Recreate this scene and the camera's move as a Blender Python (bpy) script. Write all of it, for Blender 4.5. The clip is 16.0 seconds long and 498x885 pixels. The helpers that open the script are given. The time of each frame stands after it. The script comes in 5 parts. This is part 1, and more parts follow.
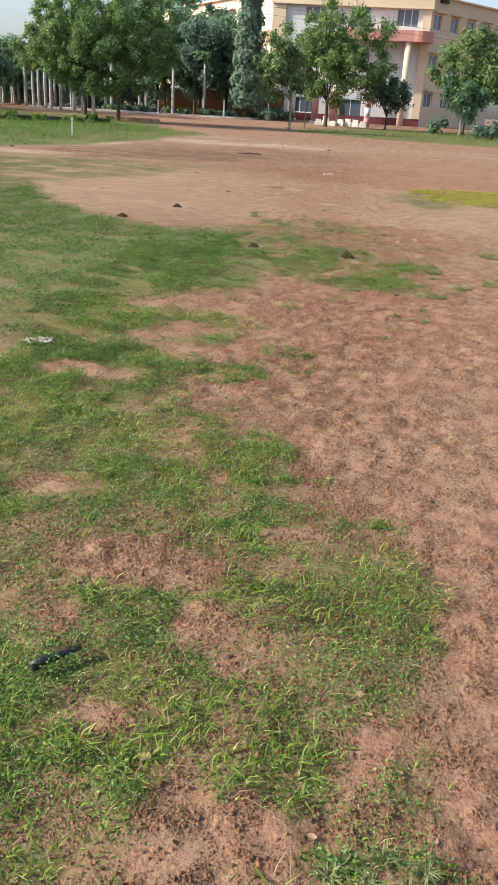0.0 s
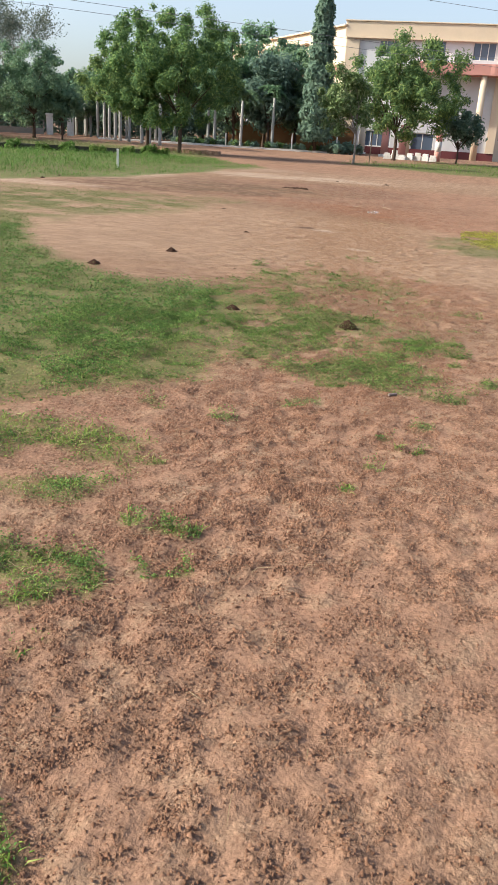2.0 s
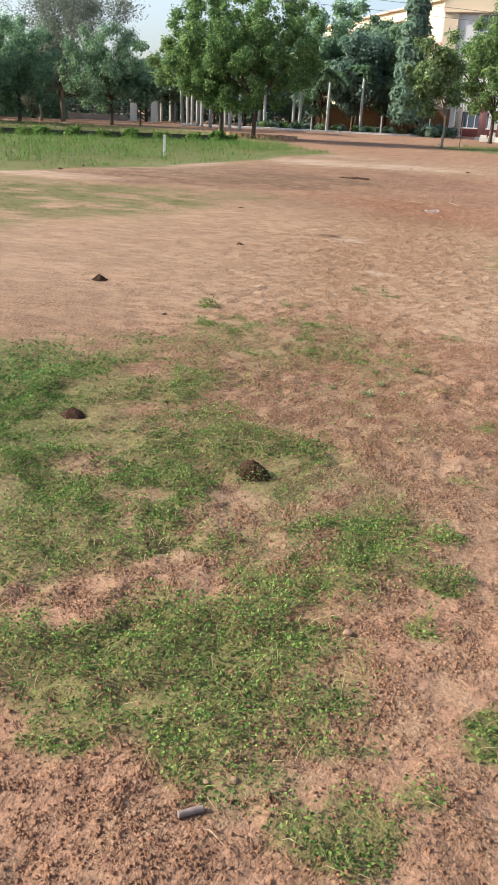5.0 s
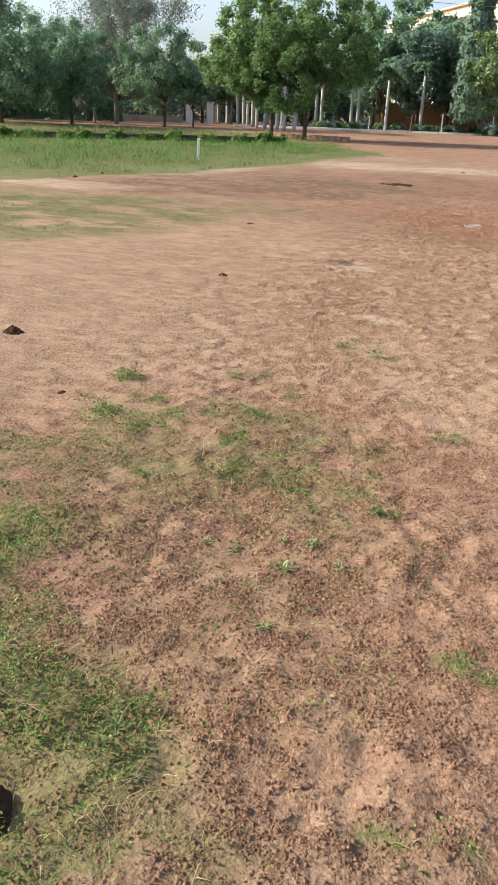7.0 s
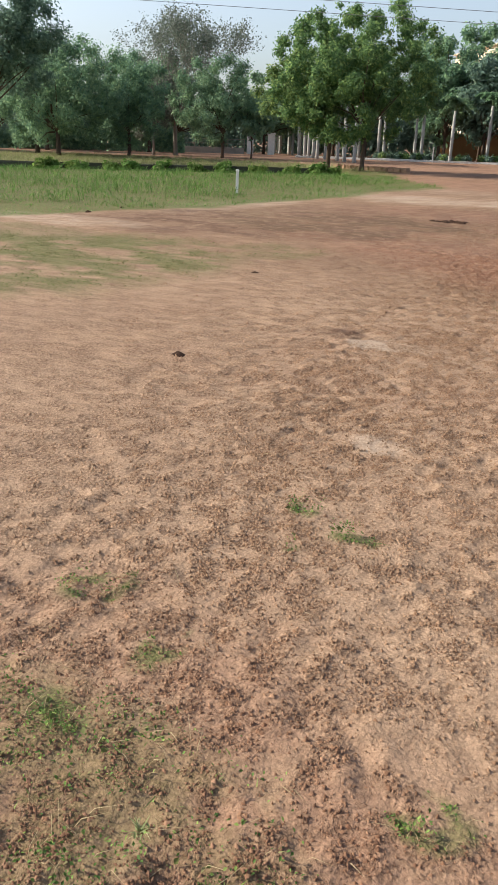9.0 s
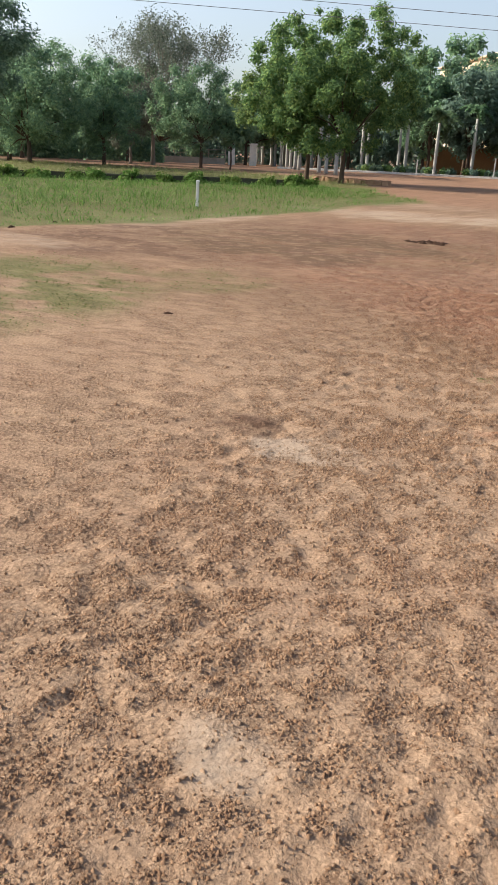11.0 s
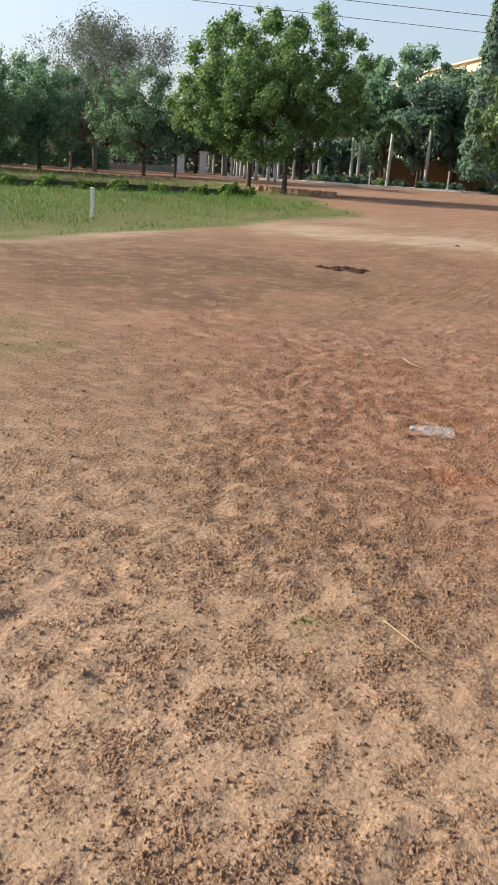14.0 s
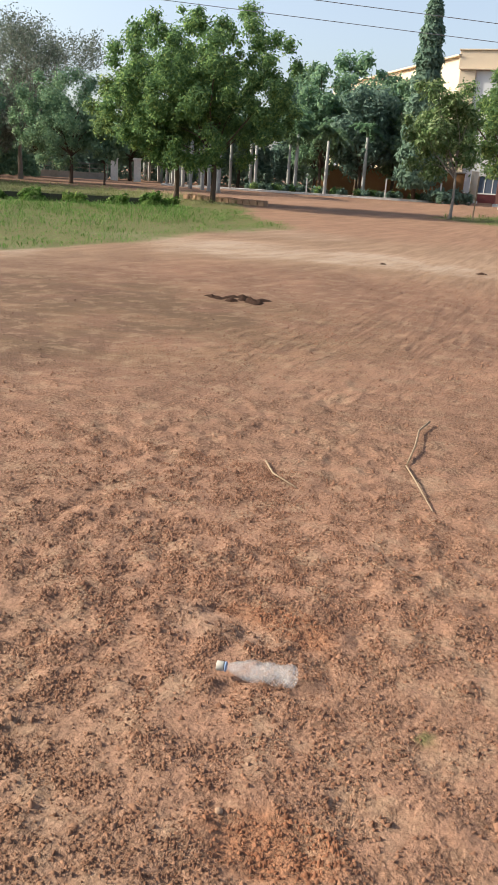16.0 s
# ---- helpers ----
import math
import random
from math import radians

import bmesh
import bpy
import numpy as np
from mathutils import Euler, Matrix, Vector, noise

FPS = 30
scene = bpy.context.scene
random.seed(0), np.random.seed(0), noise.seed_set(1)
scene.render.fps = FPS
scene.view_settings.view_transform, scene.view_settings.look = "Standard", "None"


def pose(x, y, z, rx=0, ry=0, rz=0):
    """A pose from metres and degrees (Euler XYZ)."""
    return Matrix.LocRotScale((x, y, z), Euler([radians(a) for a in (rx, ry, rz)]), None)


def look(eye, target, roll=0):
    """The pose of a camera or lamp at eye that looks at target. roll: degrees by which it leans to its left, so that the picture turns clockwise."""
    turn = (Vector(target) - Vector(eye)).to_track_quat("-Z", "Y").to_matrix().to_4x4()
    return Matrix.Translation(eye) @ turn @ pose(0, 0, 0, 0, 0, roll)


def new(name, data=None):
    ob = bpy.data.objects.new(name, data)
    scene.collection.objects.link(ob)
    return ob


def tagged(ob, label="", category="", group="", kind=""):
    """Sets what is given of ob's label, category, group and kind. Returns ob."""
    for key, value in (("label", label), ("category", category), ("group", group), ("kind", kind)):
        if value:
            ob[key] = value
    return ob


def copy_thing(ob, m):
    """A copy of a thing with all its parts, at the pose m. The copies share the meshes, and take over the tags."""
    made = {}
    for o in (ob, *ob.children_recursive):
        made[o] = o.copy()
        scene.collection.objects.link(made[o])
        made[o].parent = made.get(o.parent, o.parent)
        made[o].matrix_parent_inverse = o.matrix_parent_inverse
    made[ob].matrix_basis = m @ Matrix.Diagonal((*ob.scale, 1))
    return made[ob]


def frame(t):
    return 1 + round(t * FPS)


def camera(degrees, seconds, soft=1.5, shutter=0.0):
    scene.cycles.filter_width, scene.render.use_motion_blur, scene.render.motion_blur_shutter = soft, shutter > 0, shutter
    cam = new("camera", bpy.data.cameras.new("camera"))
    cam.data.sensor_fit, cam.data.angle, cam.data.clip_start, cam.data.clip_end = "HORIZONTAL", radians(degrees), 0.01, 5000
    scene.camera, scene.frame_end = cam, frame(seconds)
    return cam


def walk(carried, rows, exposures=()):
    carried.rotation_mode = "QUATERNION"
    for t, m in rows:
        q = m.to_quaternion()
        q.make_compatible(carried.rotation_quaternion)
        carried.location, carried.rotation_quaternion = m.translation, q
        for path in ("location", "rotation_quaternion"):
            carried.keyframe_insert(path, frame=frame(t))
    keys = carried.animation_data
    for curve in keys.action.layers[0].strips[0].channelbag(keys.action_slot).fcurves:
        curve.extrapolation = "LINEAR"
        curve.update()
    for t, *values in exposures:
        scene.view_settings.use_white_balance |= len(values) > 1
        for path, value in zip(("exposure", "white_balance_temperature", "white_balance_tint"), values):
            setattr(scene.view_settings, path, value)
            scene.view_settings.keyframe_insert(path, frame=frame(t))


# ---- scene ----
cam = camera(35.0, 16.0, soft=0.85)
PATH = [
    (0, (0.0, 0.0, 1.532), (-0.243, 1.824, 0.747), 3.3),
    (0.5, (0.153, 0.613, 1.537), (-0.107, 2.447, 0.783), 3.1),
    (1, (0.275, 1.181, 1.507), (-0.013, 3.017, 0.768), 3.6),
    (1.5, (0.368, 1.808, 1.51), (0.015, 3.63, 0.764), 3.5),
    (2, (0.494, 2.368, 1.514), (0.084, 4.186, 0.788), 3.6),
    (2.5, (0.543, 3.011, 1.516), (-0.012, 4.78, 0.767), 2.3),
    (3, (0.646, 3.595, 1.523), (0.041, 5.336, 0.745), 2.1),
    (3.5, (0.687, 4.222, 1.522), (0.101, 5.965, 0.736), 2.5),
    (4, (0.779, 4.825, 1.523), (0.223, 6.571, 0.721), 3.2),
    (4.5, (0.783, 5.458, 1.528), (0.181, 7.198, 0.747), 3.1),
    (5, (0.847, 6.071, 1.505), (0.229, 7.811, 0.737), 2.7),
    (5.2, (0.859, 6.303, 1.48), (0.242, 8.045, 0.715), 2.8),
    (7.3, (0.912, 8.493, 1.571), (0.136, 10.166, 0.799), 2.3),
    (7.5, (0.855, 8.771, 1.526), (0.064, 10.439, 0.757), 2.6),
    (8, (0.746, 9.411, 1.524), (-0.1, 11.056, 0.765), 2.3),
    (8.2, (0.734, 9.646, 1.556), (-0.125, 11.289, 0.807), 2.3),
    (10.3, (0.23, 12.145, 1.475), (-0.71, 13.787, 0.826), 1.3),
    (10.5, (0.199, 12.381, 1.506), (-0.725, 14.035, 0.866), 1.8),
    (11, (0.052, 12.997, 1.486), (-0.821, 14.659, 0.797), 2.5),
    (11.5, (-0.041, 13.615, 1.468), (-0.892, 15.266, 0.726), 2.2),
    (12, (-0.125, 14.157, 1.468), (-0.95, 15.833, 0.753), 2.9),
    (12.5, (-0.149, 14.796, 1.467), (-0.932, 16.506, 0.785), 3.3),
    (13, (-0.187, 15.342, 1.453), (-0.947, 17.067, 0.785), 3.9),
    (13.5, (-0.262, 15.955, 1.442), (-1.056, 17.663, 0.77), 3.4),
    (14, (-0.299, 16.538, 1.441), (-1.09, 18.25, 0.777), 3.5),
    (14.5, (-0.377, 17.145, 1.464), (-1.182, 18.86, 0.823), 2.8),
    (15, (-0.417, 17.725, 1.474), (-1.185, 19.464, 0.851), 3.0),
    (15.5, (-0.501, 18.347, 1.48), (-1.251, 20.088, 0.843), 2.7),
    (16, (-0.485, 18.966, 1.503), (-1.162, 20.735, 0.862), 3.6),
]
walk(cam, [(t, look(eye, target, roll)) for t, eye, target, roll in PATH], [(0.0, 1.03, 6250, 10), (0.5, 1.13, 6250, 10), (1.0, 1.05, 6250, 10), (2.0, 1.05, 6250, 10), (2.5, 1.04, 6250, 10), (3.0, 1.26, 6250, 10), (3.5, 1.18, 6250, 10), (4.0, 1.33, 6250, 10), (4.5, 1.2, 6250, 10), (5.0, 1.16, 6250, 10), (7.5, 1.13, 6250, 10), (8.0, 0.98, 6250, 10), (10.5, 0.86, 6450, 10), (11.5, 0.98, 6450, 10), (13.0, 0.87, 6450, 10), (16.0, 1.0, 6450, 10)])

# ---- daylight: hazy morning sun from the left, pale sky ----
SUN_TURN, SUN_RISE = 106.0, 31.0
sky = bpy.data.worlds.new("sky")
scene.world = sky
sky.use_nodes = True
sky_nodes = sky.node_tree.nodes
sky_tex = sky_nodes.new("ShaderNodeTexSky")
sky_tex.sky_type = "NISHITA"
sky_tex.sun_disc = False
sky_tex.sun_elevation = radians(SUN_RISE)
sky_tex.sun_rotation = radians(-SUN_TURN)
sky_tex.air_density, sky_tex.dust_density, sky_tex.ozone_density = 1.0, 2.6, 2.4
haze = sky_nodes.new("ShaderNodeHueSaturation")
haze.inputs["Saturation"].default_value = 0.68
sky.node_tree.links.new(sky_tex.outputs[0], haze.inputs["Color"])
sky.node_tree.links.new(haze.outputs[0], sky_nodes["Background"].inputs[0])
sky_nodes["Background"].inputs[1].default_value = 0.116
sun = new("sun", bpy.data.lights.new("sun", "SUN"))
sun.data.energy, sun.data.angle, sun.data.color = 3.75, radians(1.0), (1.0, 0.905, 0.75)
sun_from = Vector((-math.sin(radians(SUN_TURN)) * math.cos(radians(SUN_RISE)), math.cos(radians(SUN_TURN)) * math.cos(radians(SUN_RISE)), math.sin(radians(SUN_RISE))))
sun.matrix_world = look(sun_from * 100, (0, 0, 0))

# ---- noise on the plan ----
TABLE = np.random.RandomState(7).rand(256, 256)


def smooth(v, low, high):
    u = np.clip((v - low) / (high - low), 0, 1)
    return u * u * (3 - 2 * u)


def vnoise(x, y, size, seed=0):
    u, v = x / size + 17.3 * seed, y / size + 5.7 * seed
    i, j = np.floor(u).astype(int), np.floor(v).astype(int)
    a, b = u - i, v - j
    a, b = a * a * (3 - 2 * a), b * b * (3 - 2 * b)
    at = lambda p, q: TABLE[p & 255, q & 255]
    return (at(i, j) * (1 - a) + at(i + 1, j) * a) * (1 - b) + (at(i, j + 1) * (1 - a) + at(i + 1, j + 1) * a) * b


def fbm(x, y, size, seed=0, octaves=4):
    total, gain, norm = 0, 1.0, 0
    for n in range(octaves):
        total = total + gain * vnoise(x + 0.37 * n * y, y - 0.37 * n * x, size / 2.0**n, seed + n)
        norm += gain
        gain *= 0.55
    return total / norm


# ---- what covers the ground, over the plan ----
def warped(x, y, size, reach, seed):
    return x + reach * (fbm(x, y, size, seed, 3) - 0.5) * 2, y + reach * (fbm(x, y, size, seed + 40, 3) - 0.5) * 2


def blot(x, y, cx, cy, rx, ry):
    return smooth(1.45 - ((x - cx) / rx) ** 2 - ((y - cy) / ry) ** 2, 0.0, 0.9)


# right-hand edge of the near meadow, by y
EDGE_Y = (0.0, 1.1, 1.5, 1.75, 2.25, 2.85, 3.1, 3.5, 3.75, 4.0, 4.8, 5.3, 5.75, 6.4, 6.8, 7.3, 8.3, 9.2, 10.6)
EDGE_X = (-0.5, -0.3, -0.18, 0.08, 0.16, 0.05, -0.12, -0.25, -0.6, -0.85, -0.98, -1.5, -1.75, -1.55, -1.2, -0.85, -0.8, -1.0, -1.6)
# far edge of the meadow, by x
FAR_X, FAR_Y = (-12, -9, -6.4, -5.6, -4.9, -3.5, -2.4, -1.0, 2.0), (18.0, 17.0, 15.2, 13.6, 12.3, 10.9, 10.5, 10.6, 10.6)
BARE = ((-1.25, 2.89, 0.16, 0.1), (-0.7, 2.36, 0.3, 0.16), (-0.37, 2.08, 0.11, 0.16), (-0.88, 2.0, 0.09, 0.08), (-0.14, 2.7, 0.12, 0.07), (-0.5, 3.1, 0.12, 0.07),
        (-0.3, 1.86, 0.08, 0.06), (-0.95, 3.3, 0.18, 0.06), (-1.6, 4.4, 0.4, 0.12), (-0.62, 1.55, 0.09, 0.06))
THIN = ((-0.4, 8.7, 0.9, 1.0, 0.78), (0.0, 7.85, 0.6, 0.45, 0.9), (-1.7, 9.8, 1.2, 0.9, 0.7), (-0.8, 11.5, 0.9, 0.6, 0.4), (-1.3, 5.6, 0.6, 0.5, 0.6), (0.05, 1.9, 0.35, 0.7, 0.62), (-0.9, 10.9, 1.2, 0.35, 0.25),
        (-0.2, 10.4, 0.9, 0.8, 0.12))
TUFTS = ((-0.18, 7.5, 0.2, 0.16), (0.2, 7.52, 0.13, 0.16), (0.52, 7.8, 0.16, 0.12), (0.15, 7.9, 0.15, 0.09), (0.65, 7.38, 0.13, 0.13), (0.84, 7.58, 0.09, 0.05),
         (0.67, 8.92, 0.11, 0.05), (0.7, 8.56, 0.1, 0.07), (0.73, 8.24, 0.07, 0.06), (0.92, 7.88, 0.1, 0.12), (0.74, 9.5, 0.14, 0.07), (-0.09, 8.5, 0.1, 0.06),
         (0.25, 8.35, 0.3, 0.13), (-0.1, 8.03, 0.2, 0.1), (0.4, 8.64, 0.05, 0.04), (0.5, 7.75, 0.18, 0.14), (0.68, 7.4, 0.16, 0.12), (-0.24, 6.94, 0.15, 0.12))
TUFTS_MID = ((-1.39, 11.88, 0.14, 0.08), (-1.15, 11.47, 0.1, 0.12), (-1.18, 11.72, 0.09, 0.1), (-0.95, 11.81, 0.1, 0.08), (-0.73, 11.93, 0.14, 0.08), (-0.93, 11.21, 0.06, 0.06),
             (-0.69, 11.44, 0.07, 0.1), (-0.52, 11.28, 0.07, 0.08), (-0.63, 11.61, 0.14, 0.07), (-0.48, 11.13, 0.08, 0.05), (-0.87, 11.01, 0.12, 0.09), (-0.9, 11.43, 0.08, 0.06),
             (-0.18, 11.17, 0.08, 0.06), (-0.03, 11.29, 0.06, 0.06), (0.08, 11.2, 0.07, 0.08), (-0.66, 12.37, 0.09, 0.12), (-1.7, 12.07, 0.12, 0.1), (-1.1, 12.54, 0.08, 0.12),
             (-1.48, 11.56, 0.08, 0.1), (0.26, 12.1, 0.1, 0.11), (-0.06, 10.31, 0.05, 0.05), (0.83, 10.17, 0.1, 0.06), (0.69, 10.18, 0.06, 0.05))
TUFTS_FAR = ((-0.74, 13.5, 0.1, 0.07), (-0.61, 13.2, 0.05, 0.04), (-0.45, 13.34, 0.08, 0.05), (-1.07, 18.73, 0.07, 0.06), (-0.63, 20.9, 0.04, 0.05), (-0.26, 16.73, 0.05, 0.05),
             (0.18, 11.06, 0.1, 0.05), (0.07, 11.22, 0.1, 0.07), (-0.18, 11.14, 0.12, 0.06), (0.47, 10.9, 0.12, 0.04), (-0.09, 9.55, 0.1, 0.08), (0.38, 10.09, 0.09, 0.04),
             (-0.36, 4.79, 0.1, 0.06), (-0.45, 5.08, 0.16, 0.07), (-0.78, 5.72, 0.08, 0.05), (-0.59, 4.22, 0.1, 0.05), (-0.67, 3.97, 0.1, 0.05), (-0.33, 3.16, 0.2, 0.16))
TUFTS_NEAR = ((-0.37, 3.49, 0.13, 0.13), (-0.46, 3.67, 0.08, 0.05), (-0.06, 3.23, 0.05, 0.04), (0.2, 1.27, 0.2, 0.07), (-0.2, 1.37, 0.05, 0.03), (0.51, 7.77, 0.17, 0.12),
              (0.67, 7.4, 0.14, 0.12), (0.48, 6.38, 0.06, 0.06), (0.34, 6.04, 0.07, 0.05), (0.23, 5.77, 0.05, 0.05), (0.34, 6.53, 0.06, 0.05), (-0.6, 6.46, 0.08, 0.06),
              (-1.02, 6.54, 0.1, 0.08), (0.52, 6.8, 0.08, 0.08), (1.49, 10.05, 0.22, 0.3), (1.25, 8.14, 0.12, 0.12), (0.1, 2.85, 0.18, 0.06), (-0.9, 4.6, 0.35, 0.2))
PATCHES = ((-7.0, 18.6, 2.3, 2.9, 0.85), (-9.8, 17.9, 3.6, 2.6, 0.95), (1.0, 16.2, 0.78, 1.3, 0.8), (-5.0, 21.4, 0.8, 0.9, 0.4), (-8.0, 14.4, 2.2, 2.6, 0.8),
           (-10.5, 13.0, 3.0, 4.0, 0.8), (-5.5, 26.5, 3.5, 2.5, 0.12), (-10.8, 21.0, 2.4, 0.8, 0.4))


def left_field(x, y):
    """The rough field of tall grass: how far inside it a place lies."""
    x, y = warped(x, y, 2.5, 0.8, 3)
    front = np.interp(x, (-60, -30, -15, -11.6, -10.6, -9.6, -9.0, -8.6), (14, 18, 19.0, 22.0, 25.0, 28.5, 34, 42))
    back = np.interp(x, (-60, -24, -16.5, -12, -8.6), (70, 68, 58, 48, 43))
    return smooth(y, front - 0.2, front + 1.2) * smooth(back - y, -0.3, 1.0) * smooth(-8.6 - x, 0, 1.0)


def right_field(x, y):
    x, y = warped(x, y, 2.5, 0.8, 9)
    front = np.interp(x, (-8, -6.5, 0, 7, 40), (61, 59.5, 52, 50.5, 47))
    back = np.interp(x, (-8, -2, 2, 10, 40), (62, 76, 84, 96, 100))
    return smooth(y, front - 0.3, front + 1.2) * smooth(back - y, -0.3, 1.2) * smooth(x, -7.8, -6.5)


def near_grass(x, y):
    xw, yw = warped(x, y, 0.55, 0.22, 1)
    edge = np.interp(yw, EDGE_Y, EDGE_X)
    meadow = smooth(edge - xw, -0.1, 0.3) * smooth(np.interp(xw, FAR_X, FAR_Y) - yw, -0.1, 0.5)
    patchy = smooth(fbm(x, y, 0.32, 5), 0.36, 0.56) * (0.35 + 0.65 * smooth(fbm(x, y, 0.13, 15, 3), 0.36, 0.54))
    lush = 0.18 + 0.16 * smooth(y, 4.2, 6.4) + 0.26 * smooth(edge - xw, 0.25, 0.8) + 0.35 * smooth(-0.8 - x, 0, 0.8) * smooth(y, 6.2, 7.2)
    g = meadow * (lush + (1 - lush) * patchy)
    xt, yt = warped(x, y, 0.25, 0.09, 2)
    for cx, cy, rx, ry in BARE:
        g = g * (1 - 0.95 * blot(xt, yt, cx, cy, rx, ry))
    for cx, cy, rx, ry, most in THIN:
        g = np.maximum(g, most * blot(xw, yw, cx, cy, rx, ry) * smooth(fbm(x, y, 0.3, 8), 0.3, 0.52))
    spots = 0 * x
    for cx, cy, rx, ry in TUFTS + TUFTS_MID + TUFTS_FAR + TUFTS_NEAR:
        k = np.flatnonzero((np.abs(xt - cx) < 1.25 * rx) & (np.abs(yt - cy) < 1.25 * ry))
        spots[k] = np.maximum(spots[k], blot(xt[k], yt[k], cx, cy, rx, ry))
    g = np.maximum(g, 0.9 * spots * smooth(fbm(x, y, 0.09, 6), 0.36, 0.56))
    for cx, cy, rx, ry, most in PATCHES:
        g = np.maximum(g, most * blot(xw, yw, cx, cy, rx, ry) * smooth(fbm(x, y * 1.5, 0.6, 4), 0.28, 0.54))
    return g


# the same cover, kept on a fine raster for scattering
RX, RY, RSTEP = -14.2, 0.4, 0.02
RASTER = near_grass(*[a.ravel() for a in np.meshgrid(RX + RSTEP * np.arange(880), RY + RSTEP * np.arange(1160))]).reshape(1160, 880)


def kept_grass(x, y):
    i, j = np.rint((x - RX) / RSTEP).astype(int), np.rint((y - RY) / RSTEP).astype(int)
    return np.where((i >= 0) & (i < 880) & (j >= 0) & (j < 1160), RASTER[np.clip(j, 0, 1159), np.clip(i, 0, 879)], 0.0)


def grass_cover(x, y):
    return np.maximum(near_grass(x, y), np.maximum(left_field(x, y), right_field(x, y)))


def red_soil(x, y):
    xw, yw = warped(x, y, 1.6, 0.7, 12)
    near = smooth(9.3 - yw + 0.5 * xw, 0, 1.8)
    near = np.maximum(near, 0.85 * blot(xw, yw, -0.2, 10.9, 1.9, 1.7))
    middle = smooth(yw + 0.9 * xw, 17.6, 19.6) * smooth(33.5 - yw, 0, 3) * smooth(xw, -9.0, -6.0)
    far = smooth(yw, 39, 44)
    for cx, cy, rx, ry in ((-1.22, 21.3, 0.4, 0.22), (-0.9, 20.4, 0.3, 0.18), (-1.45, 20.5, 0.2, 0.08), (-0.62, 17.5, 0.2, 0.1)):
        near = np.maximum(near, blot(*warped(x, y, 0.3, 0.08, 17), cx, cy, rx, ry))
    return np.clip(np.maximum(np.maximum(near * (0.78 + 0.15 * smooth(3.2 - yw, 0, 1.5)), middle), far * 0.85) + 0.5 * (fbm(x, y, 0.9, 14) - 0.5), 0, 1)


def pale_soil(x, y):
    xw, yw = warped(x, y, 1.2, 0.6, 22)
    p = 0.95 * smooth(yw, 11.0, 12.6) * smooth(19.8 - yw - 0.35 * xw, 0, 2.5)
    for cx, cy, rx, ry, most in ((-10.8, 22.6, 2.5, 0.9, 0.9), (-6.0, 35.5, 5.0, 2.0, 1.0), (-10.0, 29.0, 1.0, 3.5, 0.8), (3.0, 38.0, 9.0, 3.0, 0.6), (-0.73, 14.5, 0.16, 0.14, 1.0), (-1.5, 16.65, 0.3, 0.2, 1.0), (-3.1, 6.4, 0.4, 0.2, 0.4)):
        p = np.maximum(p, most * blot(xw, yw, cx, cy, rx, ry))
    return np.clip(p + 0.35 * (fbm(x, y, 0.6, 24) - 0.5), 0, 1)


def dark_soil(x, y):
    xw, yw = warped(x, y, 0.5, 0.12, 31)
    d = 1.0 * blot(xw, yw, -1.94, 16.84, 0.22, 0.16) * (0.5 + 0.5 * smooth(fbm(x, y, 0.1, 36), 0.35, 0.6))
    for cx, cy, rx, ry, most in ((0.3, 3.3, 1.3, 2.0, 0.2), (-0.6, 10.5, 1.3, 0.9, 0.22), (-3.2, 21.2, 1.2, 1.3, 0.18), (-6.6, 25.6, 3.6, 3.4, 0.9), (-5.0, 28.5, 4.4, 3.6, 0.55), (-8.8, 24.4, 1.8, 1.6, 0.6), (-1.6, 24.4, 2.6, 1.6, 0.3), (-4.4, 28.4, 1.3, 0.5, 0.4), (-1.3, 20.9, 0.7, 0.5, 0.12)):
        d = np.maximum(d, most * blot(*warped(x, y, 1.6, 1.6, 33), cx, cy, rx, ry) * (0.45 + 0.55 * smooth(fbm(x, y * 1.6, 0.7, 34), 0.35, 0.6)))
    return d


def ochre_soil(x, y):
    """Orange spots where the crust is broken."""
    o = 0 * x
    for cx, cy, rx, ry in ((-1.22, 21.3, 0.2, 0.12), (-0.92, 20.38, 0.2, 0.11)):
        o = np.maximum(o, 0.8 * blot(*warped(x, y, 0.3, 0.08, 17), cx, cy, rx, ry))
    return o


def ash_soil(x, y):
    """Bleached sandy and ashy spots."""
    a = 0 * x
    for cx, cy, rx, ry, most, size, reach in ((-0.73, 14.5, 0.17, 0.13, 0.7, 0.3, 0.08), (-1.5, 16.62, 0.36, 0.2, 0.75, 0.25, 0.12), (-10.8, 22.6, 2.6, 0.7, 0.8, 1.2, 0.7), (-6.2, 35.2, 4.5, 1.4, 0.75, 1.5, 1.3),
                                              (-9.9, 28.8, 0.9, 3.2, 0.5, 1.2, 0.6), (-8.2, 40.5, 2.2, 2.0, 0.35, 1.5, 0.8), (-3.1, 6.4, 0.3, 0.15, 0.25, 0.4, 0.15), (-1.4, 21.2, 0.25, 0.1, 0.3, 0.3, 0.08)):
        a = np.maximum(a, most * blot(*warped(x, y, size, reach, 37), cx, cy, rx, ry))
    return a * (0.45 + 0.55 * smooth(fbm(x, y, 0.5, 39), 0.35, 0.6))


